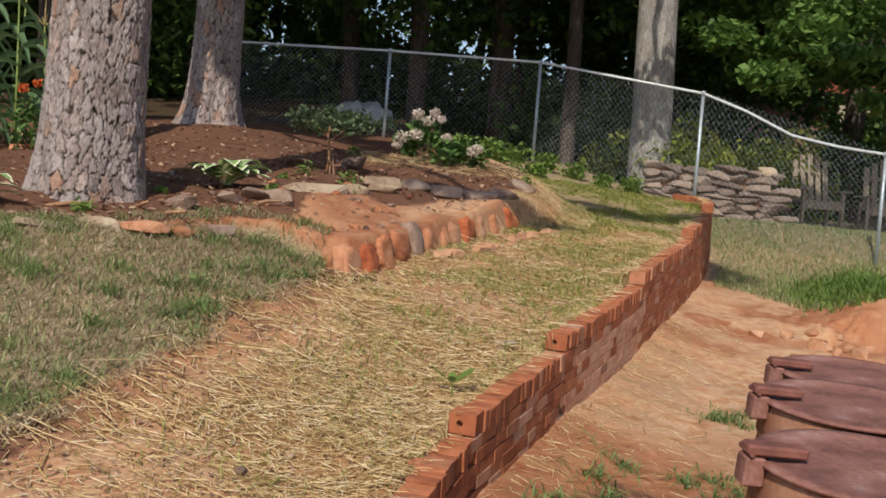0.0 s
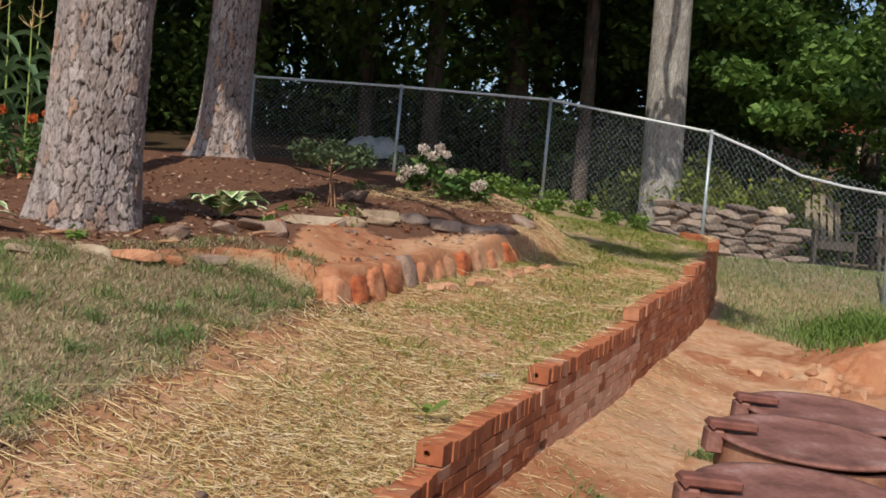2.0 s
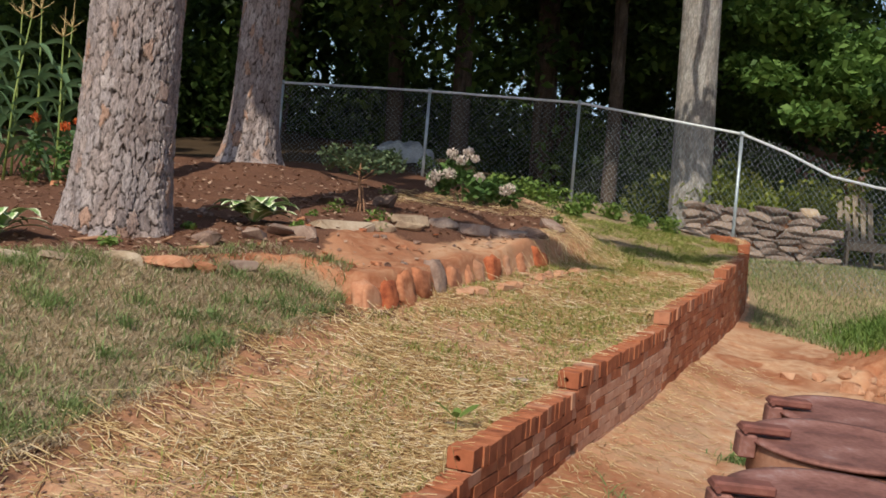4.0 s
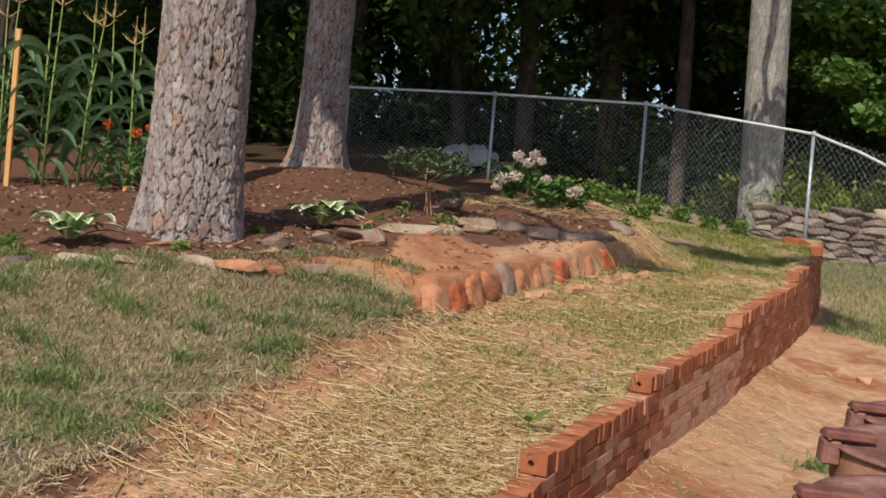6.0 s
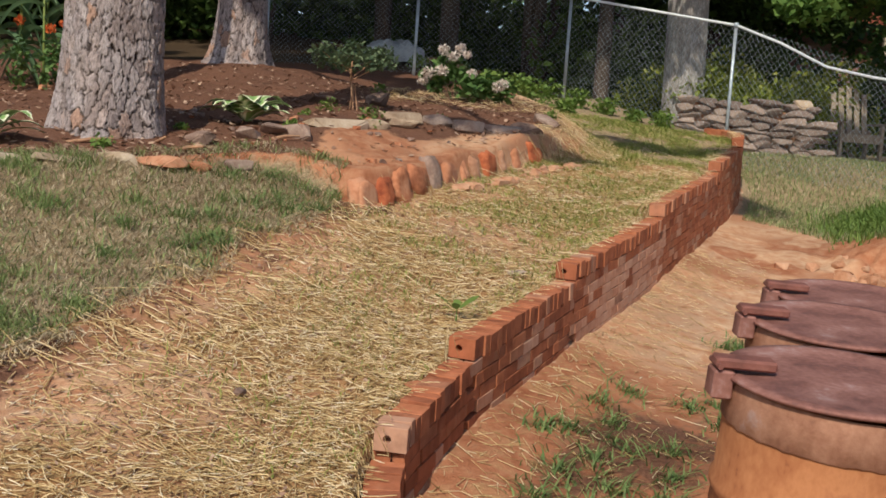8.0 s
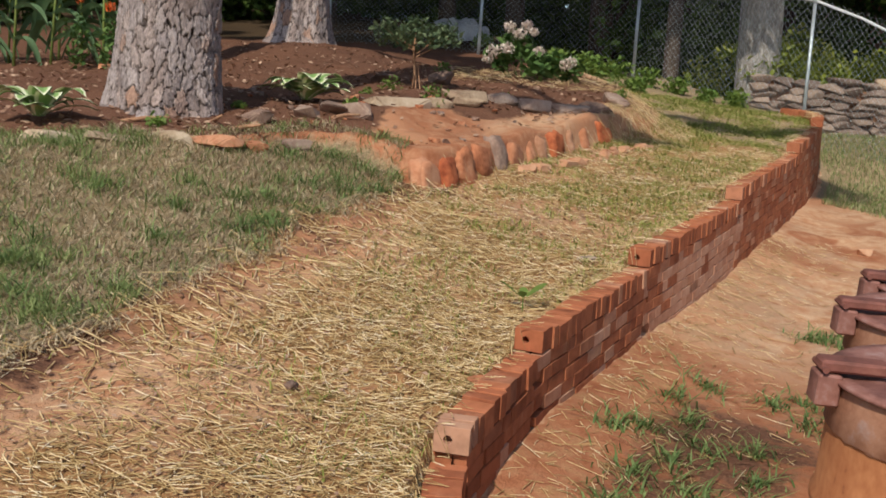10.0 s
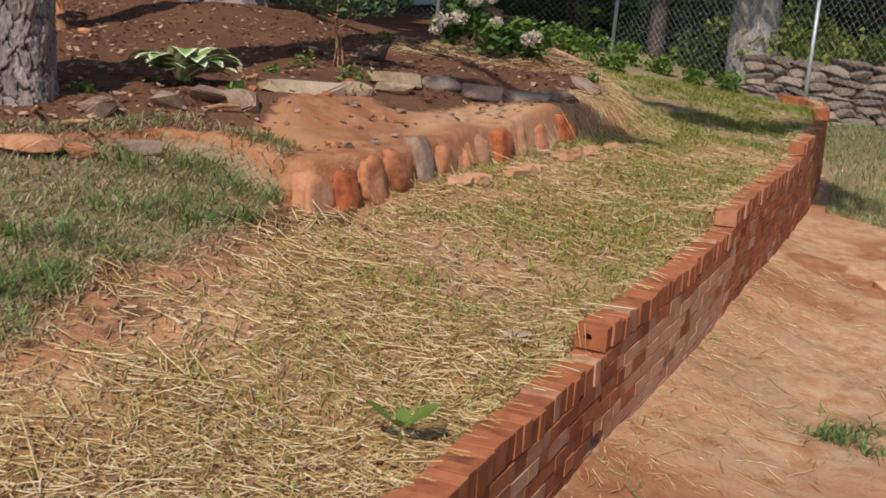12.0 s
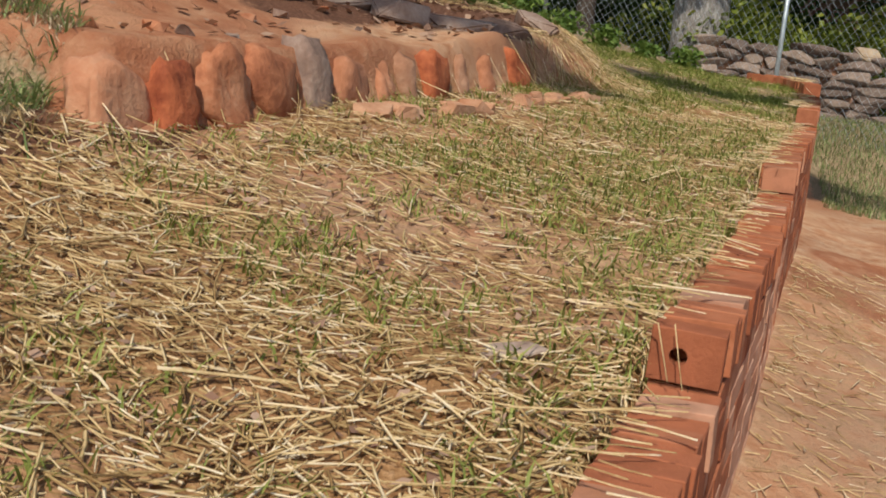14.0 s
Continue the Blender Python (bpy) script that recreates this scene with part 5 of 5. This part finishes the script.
# ---- small stuff of the ground ----
def blades(name, x, y, length, width, lean, material, label, category, seed, dz=0.0):
    r = np.random.default_rng(seed)
    n = len(x)
    z = height(x, y) + dz
    a, L = r.random(n) * 2 * math.pi, length * (0.5 + r.random(n))
    w = width * (0.7 + 0.6 * r.random(n))
    ln = lean * (0.3 + r.random(n)) * L
    dx, dy = np.cos(a), np.sin(a)
    P = np.stack([x, y, z - 0.01], 1)
    side = np.stack([-dy * w, dx * w, np.zeros(n)], 1)
    mid = P + np.stack([dx * ln * 0.35, dy * ln * 0.35, L * 0.6], 1)
    tip = P + np.stack([dx * ln, dy * ln, L * (1 - 0.25 * r.random(n))], 1)
    V = np.stack([P - side, P + side, mid - side * 0.7, mid + side * 0.7, tip], 1).reshape(-1, 3)
    b = np.arange(n) * 5
    F = np.concatenate([np.stack([b, b + 1, b + 3], 1), np.stack([b, b + 3, b + 2], 1), np.stack([b + 2, b + 3, b + 4], 1)])
    return tagged(new(name, raw(name, V, F, material)), label, category, kind="stuff")


def scatter(n, x0, x1, y0, y1, keep, seed):
    r = np.random.default_rng(seed)
    x, y = r.uniform(x0, x1, n), r.uniform(y0, y1, n)
    dw, _ = signed(WALL, x, y)
    de, _ = signed(EDGE, x, y)
    k = keep(x, y, dw, -de, r.random(n))
    return x[k], y[k]


def lawn_side(x, y):
    return -0.8 - 0.253 * np.clip(6.4 - y, -1, 4) + 0.12 * fbm(x, y, 3.0, 3) - x


def right_edge(x, y):
    return np.interp(x, [2.2, 3.0, 3.6, 4.2, 6.0], [12.5, 11.5, 10.25, 9.7, 9.85]) + 0.18 * fbm(x, y, 3.0, 3)


def patchy(x, y, s=2.6):
    return 0.5 + 0.4 * fbm(x, y, s, 3)


def lawn_fade(x, y):
    """Thins the grass out towards ground that is never seen."""
    return smooth01(x, -6.0, -4.4) * smooth01(y, 1.0, 2.6)


def clumpy(x, y):
    return smooth01(0.5 + 0.38 * fbm(x, y, 2.1, 3) + 0.34 * fbm(x + 3, y - 2, 8.5, 3), 0.50, 0.98)


x, y = scatter(300000, -6.0, -0.4, 1.0, 7.7, lambda x, y, dw, de, u: (lawn_side(x, y) > 0) & (de < np.where(x < -0.72, 0.22, -0.02)) & (u < (0.07 + 0.75 * clumpy(x, y)) * lawn_fade(x, y)), 1)
blades("lawn_grass", x, y, 0.060, 0.0034, 1.5, M_GRASS, "patchy summer lawn grass on the slope", "grass", 2)
x, y = scatter(150000, -6.0, -0.3, 1.0, 7.7, lambda x, y, dw, de, u: (lawn_side(x, y) > -0.08) & (de < np.where(x < -0.72, 0.22, -0.02)) & (u < (0.12 + 0.80 * (1 - clumpy(x, y))) * lawn_fade(x, y)), 3)
blades("dry_grass", x, y, 0.042, 0.0032, 2.2, M_DRYGRASS, "dry bleached grass in the lawn", "grass", 4)
x, y = scatter(330000, -1.6, 3.1, 3.2, 13.6, lambda x, y, dw, de, u: (dw < -0.12) & (dw > -2.6) & (de < 0) & (lawn_side(x, y) < 0) & (u < (0.16 + 0.46 * smooth01(y, 4.6, 6.6) + 0.38 * smooth01(y, 8.5, 11)) * (1 - 0.85 * smooth01(lawn_side(x, y), -0.6, -0.2)) * smooth01(patchy(x, y, 3.1) + 0.25 * fbm(x, y, 11.0, 2), 0.15, 0.8)), 5)
blades("young_grass", x, y, 0.042, 0.0027, 1.4, M_SEEDLING, "thin young grass coming up through straw", "grass", 6)
x, y = scatter(120000, 2.2, 6.6, 9.6, 15.8, lambda x, y, dw, de, u: (dw > 0.12) & (y > right_edge(x, y)) & (u < 0.42), 7)
blades("lower_lawn", x, y, 0.06, 0.003, 0.8, M_GRASS, "short grass below the brick wall", "grass", 8)
x, y = scatter(60000, 2.2, 6.6, 9.6, 15.8, lambda x, y, dw, de, u: (dw > 0.12) & (y > right_edge(x, y)) & (u < 0.5), 17)
blades("lower_dry_grass", x, y, 0.05, 0.003, 1.2, M_DRYGRASS, "dry grass mixed in the lower lawn", "grass", 18)
x, y = scatter(30000, 3.2, 5.4, 9.75, 12.0, lambda x, y, dw, de, u: (u < 1.4 * np.exp(-((x - 4.15) ** 2 / 0.16 + (y - 10.75) ** 2 / 0.5))), 9)
blades("bright_turf", x, y, 0.10, 0.006, 0.9, M_WEED, "bright green clover patch on the bank", "grass", 10)


def tufts(spots, length, width, n, material, name, label, category, seed, group="", lean=1.0):
    """Single clumps of grass or weeds, each a thing of its own."""
    r = np.random.default_rng(seed)
    for cx, cy, rad in spots:
        a, q = r.random(n) * 2 * math.pi, rad * np.abs(r.normal(size=n)) * 0.8
        o = blades(name, cx + q * np.cos(a), cy + q * np.sin(a), length, width, lean, material, label, category, int(r.integers(1e6)))
        del o["kind"]
        tagged(o, group=group)


tufts([(-1.28, 5.35, 0.10), (-1.14, 5.5, 0.09), (-1.55, 5.0, 0.08), (-1.05, 6.55, 0.13), (-0.92, 6.35, 0.12), (-1.9, 4.35, 0.1), (-0.95, 6.88, 0.11), (-1.18, 6.95, 0.12), (-0.8, 6.55, 0.1), (-1.4, 6.75, 0.12), (-1.15, 6.3, 0.12), (-1.30, 5.91, 0.10), (-1.42, 5.80, 0.08), (-1.95, 4.62, 0.12), (-2.2, 4.75, 0.1), (-2.0, 5.4, 0.09), (-2.6, 5.2, 0.1), (-1.75, 4.1, 0.1), (-1.62, 5.45, 0.07)], 0.08, 0.0034, 75, M_TUFT, "grass_tuft", "long green grass tuft in the lawn", "grass", 11, "lawn tufts", 2.0)
tufts([(0.82, 4.85, 0.10), (0.62, 4.6, 0.12), (0.95, 5.3, 0.09), (1.0, 4.3, 0.10), (0.75, 4.15, 0.12), (0.55, 4.2, 0.10), (0.9, 3.9, 0.12), (1.15, 3.9, 0.08), (0.6, 3.75, 0.09), (0.45, 3.95, 0.08), (1.35, 5.0, 0.16), (1.5, 5.1, 0.12), (1.25, 5.25, 0.1), (0.8, 3.5, 0.07), (0.5, 3.4, 0.06), (0.7, 4.35, 0.1), (0.85, 4.55, 0.12), (0.95, 4.1, 0.1), (0.66, 4.0, 0.1), (1.05, 4.6, 0.1), (0.5, 4.55, 0.08), (0.78, 5.05, 0.08), (1.4, 5.35, 0.14), (1.6, 5.3, 0.14), (1.80, 6.70, 0.13), (1.92, 6.80, 0.15), (1.72, 6.62, 0.09), (1.86, 6.55, 0.1)], 0.058, 0.0044, 64, M_TUFT, "weed_tuft", "fresh green weed tuft on bare clay", "weed", 12, "weeds below the wall", 1.9)


def leafy_clumps(spots, size, n, leafsize, material, name, label, category, group, seed):
    for i, (cx, cy, s) in enumerate(spots):
        me = leaf_mesh(name, [(0, 0, 0.45 * s), (0.2 * s, 0.1 * s, 0.38 * s), (-0.2 * s, 0, 0.36 * s)], [(0.5 * s, 0.4 * s, 0.45 * s)] * 3, [n // 3] * 3, leafsize, material, seed + i)
        o = tagged(new(name, me), label, category, group)
        o.location = on(cx, cy, -0.02)


leafy_clumps([(0.45, 13.6, 0.35), (0.85, 13.9, 0.4), (1.25, 14.1, 0.32), (1.6, 14.0, 0.28), (0.15, 13.3, 0.3), (1.95, 13.9, 0.22), (2.3, 13.85, 0.26), (0.6, 13.0, 0.3), (1.05, 13.3, 0.25), (-0.4, 14.4, 0.25), (-1.55, 16.4, 0.3), (-0.95, 16.5, 0.26)], 1, 240, 0.06, M_WEED, "weed_clump", "bright green weeds along the fence foot", "weeds", "weeds along the fence", 600)
leafy_clumps([(-0.78, 8.85, 0.17), (-0.72, 8.5, 0.12), (-0.25, 9.45, 0.1), (-1.25, 7.95, 0.1), (-1.95, 7.6, 0.08), (-1.2, 9.4, 0.16), (-2.2, 6.75, 0.12), (-3.1, 6.3, 0.13), (0.75, 10.6, 0.12), (-1.0, 11.6, 0.15), (-1.35, 9.1, 0.09)], 1, 90, 0.035, M_WEED, "bed_weed", "small light-green weed in the flower bed", "weed", "weeds in the bed", 640)


def sprout(at):
    root = tagged(new("squash_sprout"), "bright green two-leaved sprout in the straw", "sprout")
    root.location = at
    for k, a in enumerate((0.3, 3.3, 1.6, 4.6)):
        V, F, M = [], [], []
        blade_leaf(V, F, M, (0.015 * math.cos(a), 0.015 * math.sin(a), 0.065), a, 0.10 if k < 2 else 0.055, 0.040 if k < 2 else 0.02, 0.9, 0.3, 6)
        part("leaf", raw("leaf", V, F, M_WEED, True), None, root)
    part("stem", limb_bm_small((0, 0, -0.01), (0, 0, 0.07)), M_WEED, root)


sprout(on(0.09, 4.97))


def straws(name, x, y, length, thick, material, label, category, seed, lift=0.012, pitch=0.12, along=None, ground=height, spread=0.55):
    """Loose stalks, each a thin three-sided rod with a bend."""
    r = np.random.default_rng(seed)
    n = len(x)
    a = r.random(n) * math.pi * 2 if along is None else along + r.normal(size=n) * spread
    L = length * np.exp(r.normal(size=n) * 0.5)
    w = thick * (0.6 + 0.8 * r.random(n))
    d = np.stack([np.cos(a), np.sin(a)], 1) * (L / 2)[:, None]
    rise = r.normal(size=n) * pitch * L
    e0 = np.stack([x - d[:, 0], y - d[:, 1]], 1)
    e1 = np.stack([x + d[:, 0], y + d[:, 1]], 1)
    up = lift * (0.2 + r.random(n))
    A = np.column_stack([e0, ground(e0[:, 0], e0[:, 1]) + up + np.maximum(rise, 0)])
    B = np.column_stack([e1, ground(e1[:, 0], e1[:, 1]) + up + np.maximum(-rise, 0)])
    nrm = np.stack([-np.sin(a), np.cos(a), np.zeros(n)], 1) * w[:, None]
    z = np.array([0, 0, 1.0]) * w[:, None]
    C = (A + B) / 2 + np.stack([-np.sin(a), np.cos(a), np.zeros(n)], 1) * (r.normal(size=n) * 0.05 * L)[:, None]
    C[:, 2] = np.maximum(C[:, 2], ground(C[:, 0], C[:, 1]) + up * 0.7)
    V = np.stack([A - nrm, A + nrm, A + z, C - nrm, C + nrm, C + z, B - nrm, B + nrm, B + z], 1).reshape(-1, 3)
    b = np.arange(n) * 9
    F = []
    for o in (0, 3):
        for p, q in ((0, 1), (1, 2), (2, 0)):
            F.append(np.stack([b + o + p, b + o + q, b + o + 3 + q, b + o + 3 + p], 1))
    return tagged(new(name, raw(name, V, np.concatenate(F), material)), label, category, kind="stuff")


x, y = scatter(230000, -1.9, 3.0, 2.8, 13.4, lambda x, y, dw, de, u: (dw < -0.07) & (de < 0.0) & (lawn_side(x, y) < 0.04) & (u < (1 - 0.3 * smooth01(-x, 0.2, 1.1)) * (1 - 0.86 * smooth01(lawn_side(x, y), -0.62, -0.15)) * (1.0 - 0.5 * smooth01(y, 4.6, 7.0) - 0.35 * smooth01(y, 8.5, 11.5)) * (0.55 + 0.45 * smooth01(patchy(x, y, 2.2), 0.2, 0.6))), 21)
straws("straw_mulch", x, y, 0.040, 0.0018, M_STRAW, "scattered dry golden straw over the terrace", "straw", 22, 0.014, 0.09, 0.05, spread=1.15)
x, y = scatter(1800, -1.5, 2.2, 3.0, 10.5, lambda x, y, dw, de, u: (dw < -0.1) & (de < 0.0) & (lawn_side(x, y) < 0.1), 23)
straws("long_straw", x, y, 0.085, 0.0025, M_STRAW, "long pale stalks lying over the straw", "straw", 24, 0.016, 0.05)
x, y = scatter(1700, -1.6, 0.2, 3.6, 7.6, lambda x, y, dw, de, u: (np.abs(lawn_side(x, y) + 0.24) < 0.34) & (de < -0.12), 25)
straws("bank_straw", x, y, 0.13, 0.0024, M_STRAW, "long straw stalks fallen down the lawn edge", "straw", 26, 0.012, 0.06, -0.9)
x, y = scatter(16000, -0.3, 3.1, 3.0, 13.2, lambda x, y, dw, de, u: (dw < -0.055) & (dw > -0.17), 33)
straws("wall_straw", x, y, 0.06, 0.0018, M_STRAW, "straw hanging over the brick wall top", "straw", 34, 0.012, 0.05, -0.35, lambda x, y: wall_top(y) + 0.004)
x, y = scatter(14000, -0.1, 2.6, 2.8, 9.5, lambda x, y, dw, de, u: (dw > 0.02) & (dw < 1.3) & (u < 0.8 * np.exp(-dw / 0.45)), 27)
straws("spilled_straw", x, y, 0.055, 0.0017, M_STRAW, "thin straw spilled on the clay below the wall", "straw", 28, 0.006, 0.05)
x, y = scatter(3000, 0.6, 1.7, 9.6, 11.2, lambda x, y, dw, de, u: (np.abs(de) < 0.3), 29)
straws("bed_straw", x, y, 0.07, 0.0018, M_STRAW, "straw heaped on the corner of the bed", "straw", 30, 0.02, 0.04)
x, y = scatter(1200, -0.9, 0.9, 10.6, 12.3, lambda x, y, dw, de, u: (de > 0) & (u < 0.7), 31)
straws("bed_straw", x, y, 0.12, 0.0016, M_STRAW, "straw mulch round the flowering bush", "straw", 32, 0.02, 0.12)


def litter(n, area, keep, size, material, label, seed):
    x, y = scatter(n, *area, keep, seed)
    r = np.random.default_rng(seed)
    k = len(x)
    z = height(x, y) + 0.006 + 0.012 * r.random(k)
    a, s = r.random(k) * 6.28, size * (0.5 + r.random(k))
    ax = np.stack([np.cos(a), np.sin(a), 0.35 * r.normal(size=k)], 1) * s[:, None]
    sd = np.stack([-np.sin(a), np.cos(a), 0.35 * r.normal(size=k)], 1) * (s * 0.5)[:, None]
    P = np.stack([x, y, z], 1)
    V = np.stack([P - ax * 0.5, P + sd * 0.6, P + ax * 0.5, P - sd * 0.6], 1).reshape(-1, 3)
    b = np.arange(k) * 4
    F = np.concatenate([np.stack([b, b + 1, b + 2], 1), np.stack([b, b + 2, b + 3], 1)])
    tagged(new("leaf_litter", raw("leaf_litter", V, F, material)), label, "leaf litter", kind="stuff")


litter(15000, (-5.5, 0.9, 5.9, 12.5), lambda x, y, dw, de, u: (de > 0.12) & (u < np.where((x > -1.25) & (y < 8.8), 0.12, 0.25 + 0.6 * np.exp(-de / 0.7))), 0.042, M_LITTERLEAF, "brown fallen leaves and bark bits in mulch", 41)
litter(16000, (-1.6, 2.2, 3.0, 9.0), lambda x, y, dw, de, u: (de < 0) & (dw < -0.1) & (u < 0.5), 0.022, M_LITTERLEAF, "scraps of leaves and clay on the straw", 43)


# ---- twigs, clods, chips ----
for i, (x, y, L, a) in enumerate([(-1.92, 6.95, 0.42, -60), (-1.7, 6.85, 0.3, -35), (-2.3, 6.8, 0.3, 10), (-1.2, 7.5, 0.2, 30)]):
    bm = bmesh.new()
    tube(bm, [(-L / 2, 0, 0), (0, 0.02, 0.012), (L / 2, 0, 0.005)], [0.013, 0.012, 0.008], 7)
    o = part("fallen_branch", bm, M_TWIG, smooth=True)
    o.matrix_basis = pose(x, y, gz(x, y) + 0.025, 0, -8, a)
    tagged(o, "short bare fallen branch on mulch", "branch", "fallen branches")
for i in range(26):
    x, y = random.uniform(2.7, 4.4), random.uniform(8.5, 9.7)
    s = random.uniform(0.05, 0.17)
    stone("clay_clod", (x, y, gz(x, y) + s * 0.12), (s, s * 0.85, s * 0.75), random.uniform(0, 180), 700 + i, M_CLOD, "broken clod of dry tan clay", "clods on the dug bank", flat=0.75)
for i in range(60):
    x, y = random.uniform(-2.4, 0.2), random.uniform(6.9, 8.8)
    if float(signed(EDGE, np.array([x]), np.array([y]))[0][0]) > -0.15:
        continue
    s = random.uniform(0.03, 0.08)
    stone("pebble", (x, y, gz(x, y) + s * 0.15), (s, s * 0.8, s * 0.5), random.uniform(0, 180), 740 + i, M_GREYSTONE if i % 2 else M_CLAYSTONE, "small brown stone lying in the bed", "pebbles in the bed", flat=0.7)
stone("brick_shard", (-0.03, 4.12, gz(-0.03, 4.12) + 0.02), (0.10, 0.07, 0.03), 30, 800, M_CLAYSTONE, "curved orange brick shard on the wall edge", "")
stone("grey_chip", (-0.63, 3.82, gz(-0.63, 3.82) + 0.02), (0.06, 0.05, 0.03), 70, 801, M_GREYSTONE, "small grey stone chip lying on straw", "")
stone("grey_chip", (0.38, 5.92, gz(0.38, 5.92) + 0.012), (0.10, 0.05, 0.03), 20, 802, M_GREYSTONE, "grey curled leaf-like chip lying on straw", "")
